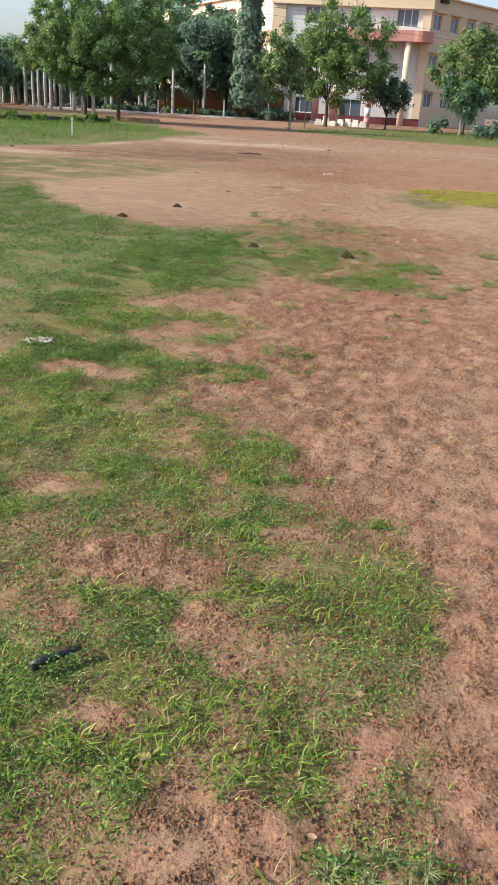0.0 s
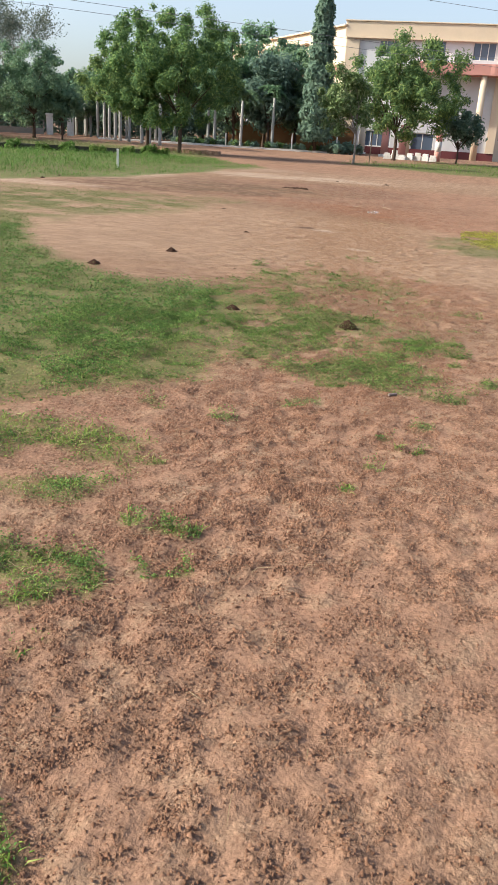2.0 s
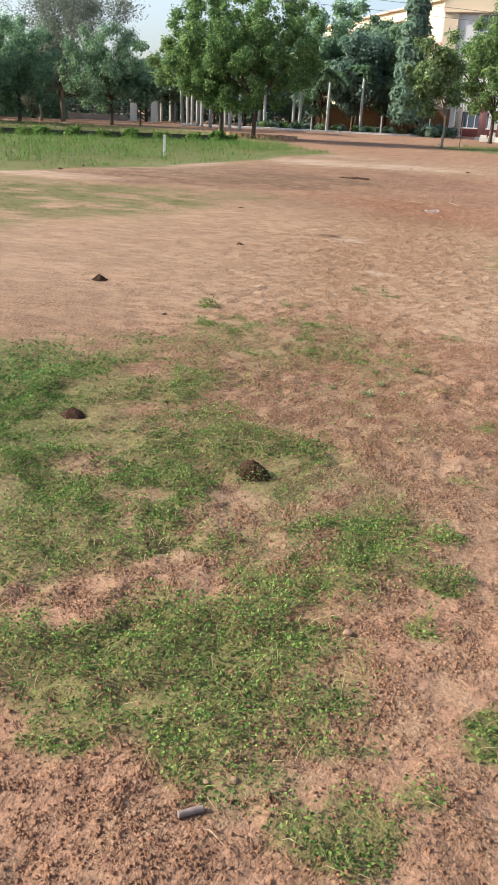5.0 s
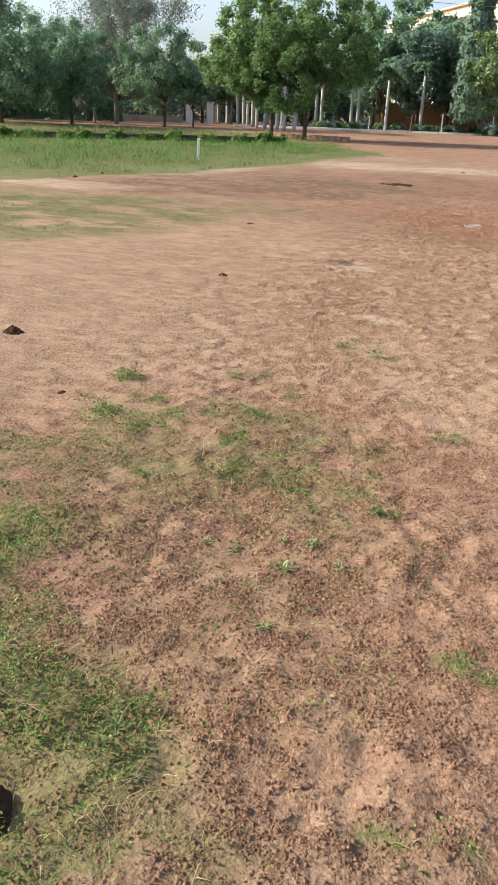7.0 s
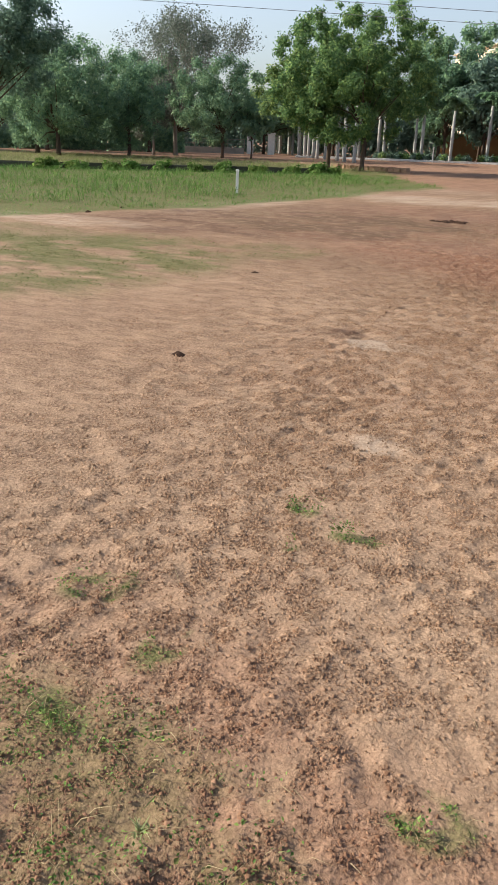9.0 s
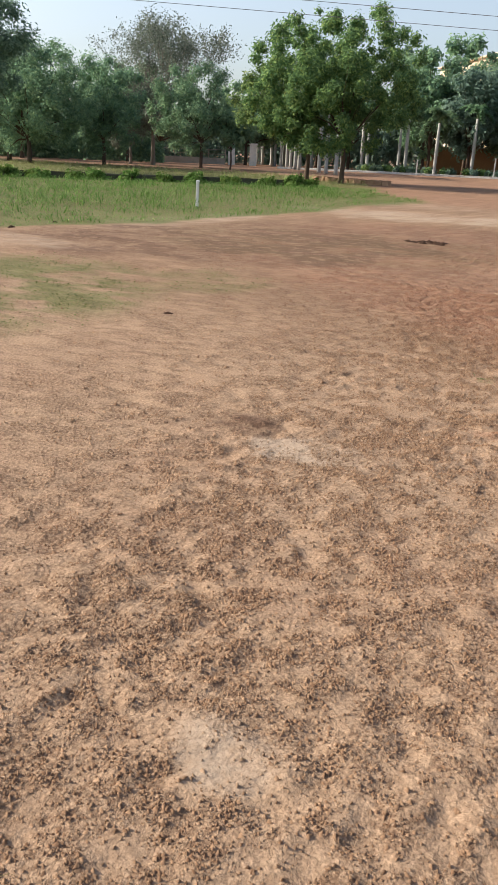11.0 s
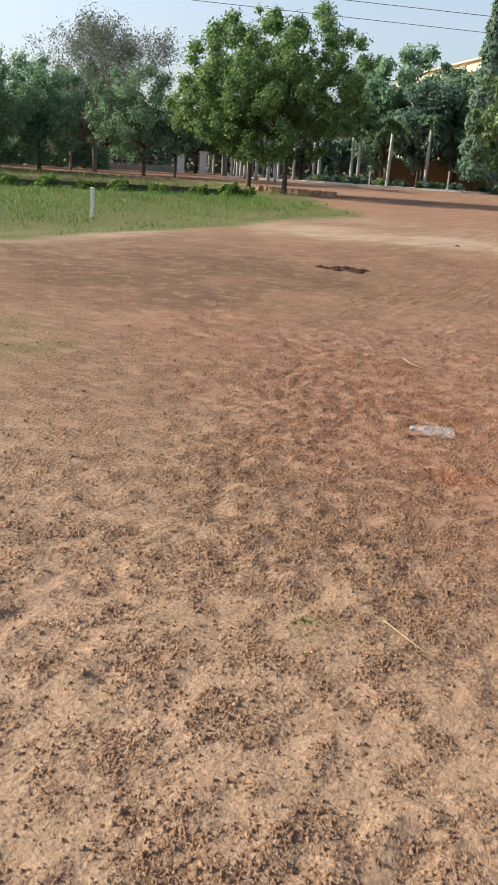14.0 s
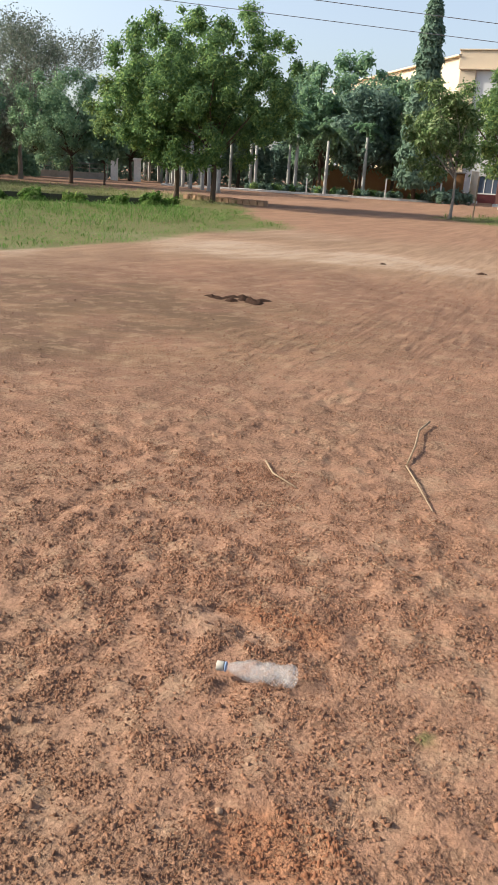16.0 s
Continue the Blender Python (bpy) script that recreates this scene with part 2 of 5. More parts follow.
def gravel(x, y):
    """How many loose crumbs lie at a place, 0 to 1."""
    g = 0.24 + 0.76 * smooth(fbm(x, y, 0.085, 51, 3) + 0.35 * (fbm(x, y, 0.3, 53, 5) - 0.5), 0.36, 0.62)
    return g * (0.65 + 0.35 * smooth(fbm(x, y, 1.7, 55), 0.35, 0.6)) * (0.4 + 0.6 * smooth(fbm(x, y, 0.05, 57, 2), 0.4, 0.6))


def relief(x, y):
    near = np.exp(-(np.maximum(np.hypot(x + 0.5, y - 11) - 14, 0) / 10) ** 2)
    h = 0.007 * (fbm(x, y, 0.035, 69, 2) - 0.5) + 0.024 * (fbm(x, y, 0.9, 61, 3) - 0.5) + 0.014 * (fbm(x, y, 0.2, 63, 2) - 0.5) + 0.029 * (fbm(x, y, 0.075, 65, 2) - 0.5) * (0.45 + 0.9 * smooth(fbm(x, y, 0.6, 67, 3), 0.38, 0.6))
    return h * near - 0.015 * blot(x, y, -0.92, 20.38, 0.13, 0.1)


# ---- node materials ----
def material(name):
    m = bpy.data.materials.new(name)
    m.use_nodes = True
    return m, m.node_tree.nodes, m.node_tree.links, m.node_tree.nodes["Principled BSDF"]


def noise_node(nodes, links, where, scale, detail=4.0, rough=0.6):
    n = nodes.new("ShaderNodeTexNoise")
    n.inputs["Scale"].default_value, n.inputs["Detail"].default_value, n.inputs["Roughness"].default_value = scale, detail, rough
    links.new(where, n.inputs["Vector"])
    return n.outputs["Fac"]


def ramp(nodes, links, source, stops):
    r = nodes.new("ShaderNodeValToRGB")
    while len(r.color_ramp.elements) < len(stops):
        r.color_ramp.elements.new(0.5)
    for e, (at, c) in zip(r.color_ramp.elements, stops):
        e.position, e.color = at, (*c, 1)
    links.new(source, r.inputs[0])
    return r.outputs[0]


def blend(nodes, links, fac, a, b, kind="MIX"):
    m = nodes.new("ShaderNodeMix")
    m.data_type, m.blend_type = "RGBA", kind
    for value, socket in ((fac, m.inputs["Factor"]), (a, m.inputs["A"]), (b, m.inputs["B"])):
        if isinstance(value, (int, float)):
            socket.default_value = value
        elif isinstance(value, tuple):
            socket.default_value = (*value, 1)
        else:
            links.new(value, socket)
    return m.outputs["Result"]


def bump(nodes, links, heights, shader):
    normal = None
    for source, strength, distance in heights:
        b = nodes.new("ShaderNodeBump")
        b.inputs["Strength"].default_value, b.inputs["Distance"].default_value = strength, distance
        links.new(source, b.inputs["Height"])
        if normal:
            links.new(normal, b.inputs["Normal"])
        normal = b.outputs[0]
    links.new(normal, shader.inputs["Normal"])


def coat(name, a, b, rough=0.7, grain=14.0, stain=1.2, dirt=0.25, relief_mm=2.0, metal=0.0):
    """A painted, plastered, stone or plastic surface: two close colours, stains and a fine grain."""
    m, nodes, links, shader = material(name)
    where = nodes.new("ShaderNodeTexCoord").outputs["Object"]
    fine = noise_node(nodes, links, where, grain, 5)
    wide = noise_node(nodes, links, where, stain, 5, 0.65)
    c = blend(nodes, links, fine, a, b)
    c = blend(nodes, links, ramp(nodes, links, wide, [(0.45, (0, 0, 0)), (0.75, (dirt, dirt, dirt))]), c, tuple(0.35 * v for v in a))
    links.new(c, shader.inputs["Base Color"])
    shader.inputs["Roughness"].default_value, shader.inputs["Metallic"].default_value = rough, metal
    shader.inputs["Specular IOR Level"].default_value = 0.1 if rough > 0.82 else 0.4
    bump(nodes, links, [(fine, 0.5, relief_mm * 0.001)], shader)
    return m


def leaf_matter(name, stops, gloss=0.55, through_light=0.3):
    """Leaves: each leaf takes its own tone, each plant a slight shift, with some light passing through."""
    m, nodes, links, shader = material(name)
    geo = nodes.new("ShaderNodeNewGeometry")
    info = nodes.new("ShaderNodeObjectInfo")
    c = ramp(nodes, links, geo.outputs["Random Per Island"], stops)
    patch = noise_node(nodes, links, geo.outputs["Position"], 1.9, 4)
    hue = nodes.new("ShaderNodeHueSaturation")
    links.new(c, hue.inputs["Color"])
    span = nodes.new("ShaderNodeMapRange")
    span.inputs["To Min"].default_value, span.inputs["To Max"].default_value = 0.5, 1.55
    links.new(patch, span.inputs["Value"])
    links.new(span.outputs[0], hue.inputs["Value"])
    shift = nodes.new("ShaderNodeMapRange")
    shift.inputs["To Min"].default_value, shift.inputs["To Max"].default_value = 0.485, 0.515
    links.new(info.outputs["Random"], shift.inputs["Value"])
    links.new(shift.outputs[0], hue.inputs["Hue"])
    links.new(hue.outputs[0], shader.inputs["Base Color"])
    shader.inputs["Roughness"].default_value = gloss
    shader.inputs["Specular IOR Level"].default_value = 0.12
    clear = nodes.new("ShaderNodeBsdfTranslucent")
    links.new(hue.outputs[0], clear.inputs["Color"])
    mix = nodes.new("ShaderNodeMixShader")
    mix.inputs[0].default_value = through_light
    links.new(shader.outputs[0], mix.inputs[1])
    links.new(clear.outputs[0], mix.inputs[2])
    links.new(mix.outputs[0], nodes["Material Output"].inputs["Surface"])
    return m


TAN, TAN_LIGHT = (0.352, 0.231, 0.148), (0.4, 0.274, 0.18)
RED, RED_DARK = (0.338, 0.188, 0.12), (0.13, 0.078, 0.052)


def reader(nodes):
    """Reads a cover by name from the mesh's own attributes."""
    def cover(name):
        a = nodes.new("ShaderNodeAttribute")
        a.attribute_name = name
        return a.outputs["Fac"]
    return cover


def earth_colour(nodes, links, cover, broad):
    c = blend(nodes, links, ramp(nodes, links, broad, [(0.3, (0, 0, 0)), (0.7, (1, 1, 1))]), TAN, tuple(0.86 * v for v in TAN))
    c = blend(nodes, links, cover("pale"), c, TAN_LIGHT)
    c = blend(nodes, links, cover("red"), c, RED)
    c = blend(nodes, links, cover("ochre"), c, (0.36, 0.165, 0.085))
    c = blend(nodes, links, cover("ash"), c, (0.41, 0.325, 0.245))
    return blend(nodes, links, cover("dark"), c, RED_DARK)


def soil_matter():
    m, nodes, links, shader = material("laterite_soil")
    geo = nodes.new("ShaderNodeNewGeometry")
    where = geo.outputs["Position"]

    cover = reader(nodes)
    broad = noise_node(nodes, links, where, 1.1, 6, 0.62)
    mid = noise_node(nodes, links, where, 9.0, 6, 0.65)
    fine = noise_node(nodes, links, where, 70.0, 4, 0.7)
    c = earth_colour(nodes, links, cover, broad)
    c = blend(nodes, links, ramp(nodes, links, mid, [(0.42, (0, 0, 0)), (0.72, (0.22, 0.22, 0.22))]), c, RED_DARK)
    worn = noise_node(nodes, links, where, 4.5, 6, 0.66)
    c = blend(nodes, links, ramp(nodes, links, worn, [(0.5, (0, 0, 0)), (0.62, (0.6, 0.6, 0.6))]), c, (0.37, 0.25, 0.16))
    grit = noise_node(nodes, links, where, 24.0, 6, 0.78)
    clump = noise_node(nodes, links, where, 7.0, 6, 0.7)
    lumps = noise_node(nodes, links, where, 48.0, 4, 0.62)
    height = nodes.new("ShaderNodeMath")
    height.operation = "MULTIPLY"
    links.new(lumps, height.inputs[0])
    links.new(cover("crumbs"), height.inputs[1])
    # dark speckle; the lumps row paints crevice shade into the bump's hollows
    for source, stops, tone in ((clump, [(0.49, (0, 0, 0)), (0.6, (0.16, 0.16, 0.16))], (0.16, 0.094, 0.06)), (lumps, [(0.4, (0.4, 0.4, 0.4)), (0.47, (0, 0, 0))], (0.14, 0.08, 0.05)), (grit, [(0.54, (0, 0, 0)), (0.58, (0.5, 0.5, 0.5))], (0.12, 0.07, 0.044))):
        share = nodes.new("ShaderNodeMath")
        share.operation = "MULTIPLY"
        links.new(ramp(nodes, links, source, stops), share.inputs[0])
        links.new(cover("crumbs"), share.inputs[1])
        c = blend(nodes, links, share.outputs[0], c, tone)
    c = blend(nodes, links, ramp(nodes, links, fine, [(0.55, (0, 0, 0)), (0.66, (0.25, 0.25, 0.25))]), c, (0.1, 0.06, 0.04))
    # close-packed fine crumbs, with shade painted dark into the gaps; cell tones vary
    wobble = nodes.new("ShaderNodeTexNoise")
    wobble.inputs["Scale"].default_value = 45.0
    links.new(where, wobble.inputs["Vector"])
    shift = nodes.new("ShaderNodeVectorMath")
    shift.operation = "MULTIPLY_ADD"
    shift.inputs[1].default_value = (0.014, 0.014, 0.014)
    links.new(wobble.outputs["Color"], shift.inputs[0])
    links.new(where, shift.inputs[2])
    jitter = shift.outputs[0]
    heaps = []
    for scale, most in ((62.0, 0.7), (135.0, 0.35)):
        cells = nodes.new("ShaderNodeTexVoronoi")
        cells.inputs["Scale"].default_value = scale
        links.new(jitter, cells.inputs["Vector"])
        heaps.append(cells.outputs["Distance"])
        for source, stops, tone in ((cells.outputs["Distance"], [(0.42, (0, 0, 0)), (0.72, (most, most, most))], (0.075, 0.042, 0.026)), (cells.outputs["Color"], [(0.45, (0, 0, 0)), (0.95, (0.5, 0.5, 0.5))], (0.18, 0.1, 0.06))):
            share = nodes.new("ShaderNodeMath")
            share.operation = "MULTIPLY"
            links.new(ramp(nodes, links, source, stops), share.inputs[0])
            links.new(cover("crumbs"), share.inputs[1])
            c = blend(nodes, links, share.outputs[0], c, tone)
    # low green growth and dry litter between the blades
    growth = noise_node(nodes, links, where, 30.0, 6, 0.78)
    green = ramp(nodes, links, growth, [(0.34, (0.035, 0.05, 0.018)), (0.52, (0.085, 0.13, 0.03)), (0.74, (0.24, 0.175, 0.085))])
    keep = nodes.new("ShaderNodeMath")
    keep.operation = "MULTIPLY"
    keep.inputs[1].default_value = 0.7
    links.new(cover("grass"), keep.inputs[0])
    c = blend(nodes, links, keep.outputs[0], c, green)
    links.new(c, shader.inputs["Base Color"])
    shader.inputs["Roughness"].default_value = 0.95
    shader.inputs["Specular IOR Level"].default_value = 0.15
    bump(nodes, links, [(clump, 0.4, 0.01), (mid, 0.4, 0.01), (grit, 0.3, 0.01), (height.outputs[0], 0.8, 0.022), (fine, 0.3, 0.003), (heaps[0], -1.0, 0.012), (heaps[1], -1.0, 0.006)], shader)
    return m


def crumb_matter():
    m, nodes, links, shader = material("laterite_crumbs")
    geo = nodes.new("ShaderNodeNewGeometry")
    broad = noise_node(nodes, links, geo.outputs["Position"], 1.1, 6, 0.62)
    c = earth_colour(nodes, links, reader(nodes), broad)
    c = blend(nodes, links, 1.0, c, ramp(nodes, links, geo.outputs["Random Per Island"], [(0.0, (0.4, 0.3, 0.23)), (0.4, (0.62, 0.51, 0.42)), (0.8, (0.75, 0.65, 0.56)), (1.0, (0.92, 0.84, 0.75))]), "MULTIPLY")
    fine = noise_node(nodes, links, geo.outputs["Position"], 260.0, 3)
    c = blend(nodes, links, ramp(nodes, links, fine, [(0.45, (0, 0, 0)), (0.75, (0.4, 0.4, 0.4))]), c, (0.14, 0.08, 0.05))
    links.new(c, shader.inputs["Base Color"])
    shader.inputs["Roughness"].default_value = 0.9
    bump(nodes, links, [(fine, 0.4, 0.002)], shader)
    return m


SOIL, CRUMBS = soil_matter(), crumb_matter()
GRASS = leaf_matter("grass_blades", [(0.0, (0.07, 0.15, 0.025)), (0.5, (0.15, 0.26, 0.04)), (0.85, (0.24, 0.34, 0.07)), (1.0, (0.4, 0.39, 0.17))], 0.6, 0.4)
HERB = leaf_matter("creeping_herb", [(0.0, (0.05, 0.108, 0.03)), (0.55, (0.112, 0.2, 0.05)), (1.0, (0.22, 0.325, 0.085))], 0.65, 0.33)
FIELD = leaf_matter("field_grass", [(0.0, (0.07, 0.135, 0.027)), (0.6, (0.12, 0.21, 0.045)), (0.9, (0.18, 0.265, 0.07)), (1.0, (0.28, 0.31, 0.12))], 0.7, 0.4)
FIELD_DRY = leaf_matter("dry_field_grass", [(0.0, (0.124, 0.163, 0.052)), (0.6, (0.205, 0.238, 0.091)), (1.0, (0.31, 0.313, 0.163))], 0.65, 0.35)
OLIVE = leaf_matter("olive_grass", [(0.0, (0.07, 0.09, 0.03)), (0.6, (0.12, 0.14, 0.045)), (1.0, (0.22, 0.19, 0.09))], 0.6, 0.35)
STRAW = leaf_matter("straw", [(0.0, (0.225, 0.165, 0.0825)), (1.0, (0.413, 0.33, 0.195))], 0.7, 0.2)
NEEM = leaf_matter("neem_leaves", [(0.0, (0.095, 0.165, 0.075)), (0.6, (0.155, 0.25, 0.1)), (0.9, (0.26, 0.36, 0.12)), (1.0, (0.36, 0.44, 0.16))], 0.85, 0.5)
# green lifted and paled: distance haze put into the leaf colour
HAZEGREEN = leaf_matter("hazed_green_leaves", [(0.0, (0.14, 0.235, 0.155)), (0.6, (0.205, 0.32, 0.19)), (1.0, (0.29, 0.4, 0.22))], 0.9, 0.5)
BROAD = leaf_matter("broad_leaves", [(0.0, (0.0673, 0.128, 0.0466)), (0.6, (0.135, 0.209, 0.0776)), (1.0, (0.284, 0.359, 0.171))], 0.35, 0.25)
# dark green made lighter and bluer, so the colour carries far haze
DARKHAZELEAF = leaf_matter("dark_hazed_leaves", [(0.0, (0.115, 0.185, 0.145)), (1.0, (0.225, 0.32, 0.23))], 0.9, 0.5)
GREYLEAF = leaf_matter("grey_green_leaves", [(0.0, (0.12, 0.145, 0.115)), (1.0, (0.22, 0.24, 0.19))], 0.8, 0.3)
PALMLEAF = leaf_matter("palm_leaves", [(0.0, (0.08, 0.15, 0.08)), (1.0, (0.16, 0.25, 0.13))], 0.7, 0.45)
WEED = leaf_matter("dusty_weed_leaves", [(0.0, (0.13, 0.17, 0.07)), (0.6, (0.24, 0.28, 0.12)), (0.85, (0.36, 0.36, 0.17)), (1.0, (0.5, 0.44, 0.27))], 0.7, 0.3)
YELLOWHERB = leaf_matter("yellow_green_herb", [(0.0, (0.19, 0.21, 0.035)), (0.6, (0.33, 0.32, 0.05)), (1.0, (0.46, 0.41, 0.09))], 0.6, 0.35)
DRYLEAF = coat("dry_leaf", (0.33, 0.24, 0.15), (0.22, 0.15, 0.09), 0.85, 60, 12, 0.35, 1)
BARK = coat("bark", (0.13, 0.095, 0.07), (0.07, 0.05, 0.04), 0.95, 30, 3, 0.4, 12)
GREYBARK = coat("grey_bark", (0.3, 0.27, 0.23), (0.2, 0.17, 0.15), 0.9, 20, 3, 0.3, 10)
PALMBARK = coat("palm_bark", (0.413, 0.413, 0.39), (0.3, 0.3, 0.277), 0.85, 9, 2, 0.35, 8)
YELLOW = coat("cream_wall_paint", (0.64, 0.52, 0.38), (0.6, 0.48, 0.345), 0.8, 8, 0.25, 0.18, 2)
WHITE = coat("white_wall_paint", (0.608, 0.608, 0.608), (0.562, 0.562, 0.569), 0.8, 8, 0.3, 0.15, 2)
PINK = coat("pink_wall_paint", (0.53, 0.257, 0.211), (0.484, 0.234, 0.195), 0.8, 8, 0.3, 0.2, 2)
ORANGE = coat("ochre_wall_paint", (0.242, 0.131, 0.058), (0.208, 0.107, 0.0484), 0.85, 8, 0.4, 0.3, 2)
MAROON = coat("maroon_paint", (0.156, 0.039, 0.039), (0.125, 0.0312, 0.0351), 0.6, 8, 0.5, 0.2, 1)
CONCRETE = coat("weathered_concrete", (0.36, 0.33, 0.29), (0.28, 0.25, 0.21), 0.9, 12, 1.5, 0.45, 6)
LIME = coat("whitewash", (0.75, 0.74, 0.7), (0.66, 0.64, 0.6), 0.85, 15, 4, 0.35, 4)
MOSS = coat("mossy_masonry", (0.1, 0.095, 0.07), (0.06, 0.065, 0.04), 0.95, 12, 1.5, 0.4, 12)
PEBBLE = coat("pale_pebble", (0.3, 0.2, 0.13), (0.24, 0.15, 0.1), 0.85, 60, 20, 0.3, 1)
STONE = coat("orange_stone", (0.44, 0.285, 0.185), (0.36, 0.22, 0.14), 0.9, 10, 2, 0.35, 10)
FRAME = coat("grey_metal_frame", (0.25, 0.26, 0.28), (0.2, 0.21, 0.23), 0.5, 10, 2, 0.2, 1)
BLUE = coat("blue_door_paint", (0.2, 0.28, 0.42), (0.17, 0.24, 0.38), 0.6, 10, 2, 0.2, 1)
BLACK = coat("black_plastic", (0.02, 0.02, 0.022), (0.035, 0.035, 0.037), 0.45, 60, 20, 0.3, 0.5)
GREYPLASTIC = coat("grey_plastic", (0.26, 0.2, 0.18), (0.2, 0.15, 0.13), 0.5, 60, 20, 0.3, 0.5)
WOOD = coat("dry_stick", (0.35, 0.266, 0.175), (0.252, 0.182, 0.119), 0.85, 60, 12, 0.35, 1.5)
CLOTH = coat("pale_rag", (0.5, 0.47, 0.4), (0.38, 0.35, 0.29), 0.9, 60, 12, 0.3, 2)
MOUND = coat("dark_cast_soil", (0.06, 0.033, 0.021), (0.036, 0.019, 0.0125), 0.95, 90, 20, 0.4, 8)
CABLE = coat("cable_sheath", (0.2, 0.2, 0.21), (0.16, 0.16, 0.17), 0.6)


def glass_matter():
    m, nodes, links, shader = material("dark_window_glass")
    shader.inputs["Base Color"].default_value = (0.1, 0.13, 0.18, 1)
    shader.inputs["Roughness"].default_value = 0.12
    return m


def bottle_matter():
    m, nodes, links, shader = material("clouded_plastic")
    where = nodes.new("ShaderNodeTexCoord").outputs["Object"]
    cloud = noise_node(nodes, links, where, 28.0, 4)
    links.new(ramp(nodes, links, cloud, [(0.3, (0.55, 0.57, 0.58)), (0.7, (0.68, 0.67, 0.63))]), shader.inputs["Base Color"])
    shader.inputs["Roughness"].default_value = 0.2
    clear = nodes.new("ShaderNodeBsdfTransparent")
    mix = nodes.new("ShaderNodeMixShader")
    links.new(ramp(nodes, links, cloud, [(0.35, (0.88, 0.88, 0.88)), (0.65, (0.7, 0.7, 0.7))]), mix.inputs[0])
    links.new(shader.outputs[0], mix.inputs[1])
    links.new(clear.outputs[0], mix.inputs[2])
    links.new(mix.outputs[0], nodes["Material Output"].inputs["Surface"])
    return m


GLASS, BOTTLE = glass_matter(), bottle_matter()


# ---- mesh helpers ----
def solid(name, verts, faces, mat):
    """A mesh from arrays; all faces have as many corners."""
    verts, faces = np.asarray(verts, np.float32), np.asarray(faces, np.int32)
    me = bpy.data.meshes.new(name)
    me.vertices.add(len(verts))
    me.vertices.foreach_set("co", verts.ravel())
    k = faces.shape[1]
    me.loops.add(faces.size)
    me.loops.foreach_set("vertex_index", faces.ravel())
    me.polygons.add(len(faces))
    me.polygons.foreach_set("loop_start", np.arange(0, faces.size, k, dtype=np.int32))
    me.update(calc_edges=True)
    me.materials.append(mat)
    return me


def part(name, bm, mat, parent, label=""):
    me = bpy.data.meshes.new(name)
    bm.normal_update()
    bm.to_mesh(me)
    bm.free()
    me.materials.append(mat)
    ob = new(name, me)
    ob.parent = parent
    return tagged(ob, label)


def mesh_part(name, me, parent, label=""):
    ob = new(name, me)
    ob.parent = parent
    return tagged(ob, label)


def box(bm, x0, x1, y0, y1, z0, z1, bevel=0.0):
    made = bmesh.ops.create_cube(bm, size=1.0, matrix=Matrix.Translation(((x0 + x1) / 2, (y0 + y1) / 2, (z0 + z1) / 2)) @ Matrix.Diagonal((x1 - x0, y1 - y0, z1 - z0, 1)))
    if bevel:
        edges = list({e for v in made["verts"] for e in v.link_edges})
        bmesh.ops.bevel(bm, geom=edges, offset=bevel, segments=2, affect="EDGES", profile=0.6)
    return bm


def box_bm(*a, **k):
    return box(bmesh.new(), *a, **k)


def tube(bm, points, radii, sides=8, cap=True):
    """A tapered tube along points."""
    rings = []
    points = [Vector(p) for p in points]
    for n, (p, r) in enumerate(zip(points, [float(v) for v in radii])):
        way = (points[min(n + 1, len(points) - 1)] - points[max(n - 1, 0)]).normalized()
        side = way.cross(Vector((0.31, 0.95, 0.05))).normalized()
        other = way.cross(side)
        rings.append([bm.verts.new(p + r * (math.cos(a) * side + math.sin(a) * other)) for a in [2 * math.pi * k / sides for k in range(sides)]])
    for a, b in zip(rings, rings[1:]):
        for n in range(sides):
            bm.faces.new((a[n], a[(n + 1) % sides], b[(n + 1) % sides], b[n])).smooth = True
    if cap:
        bm.faces.new(rings[0][::-1])
        bm.faces.new(rings[-1])
    return bm


def empty(name, m, label, category, group="", kind=""):
    ob = new(name)
    ob.matrix_world = m
    return tagged(ob, label, category, group, kind)


def leaves(centres, ways, size, rng, long=1.0, fold=0.25):
    """Small folded leaves: centres, the way each faces, and sizes."""
    n = len(centres)
    ways = ways / (np.linalg.norm(ways, axis=1, keepdims=True) + 1e-9)
    side = np.cross(ways, rng.normal(size=(n, 3)))
    side /= np.linalg.norm(side, axis=1, keepdims=True) + 1e-9
    along = np.cross(side, ways)
    s = np.asarray(size)[:, None]
    v = np.stack([centres - along * s * long * 0.5, centres + side * s * 0.32 + ways * s * fold * 0.4, centres + along * s * long * 0.5 - ways * s * fold * 0.5, centres - side * s * 0.32 + ways * s * fold * 0.4], 1)
    base = np.arange(n)[:, None] * 4
    f = np.concatenate([base + [0, 1, 2], base + [0, 2, 3]])
    return v.reshape(-1, 3), f


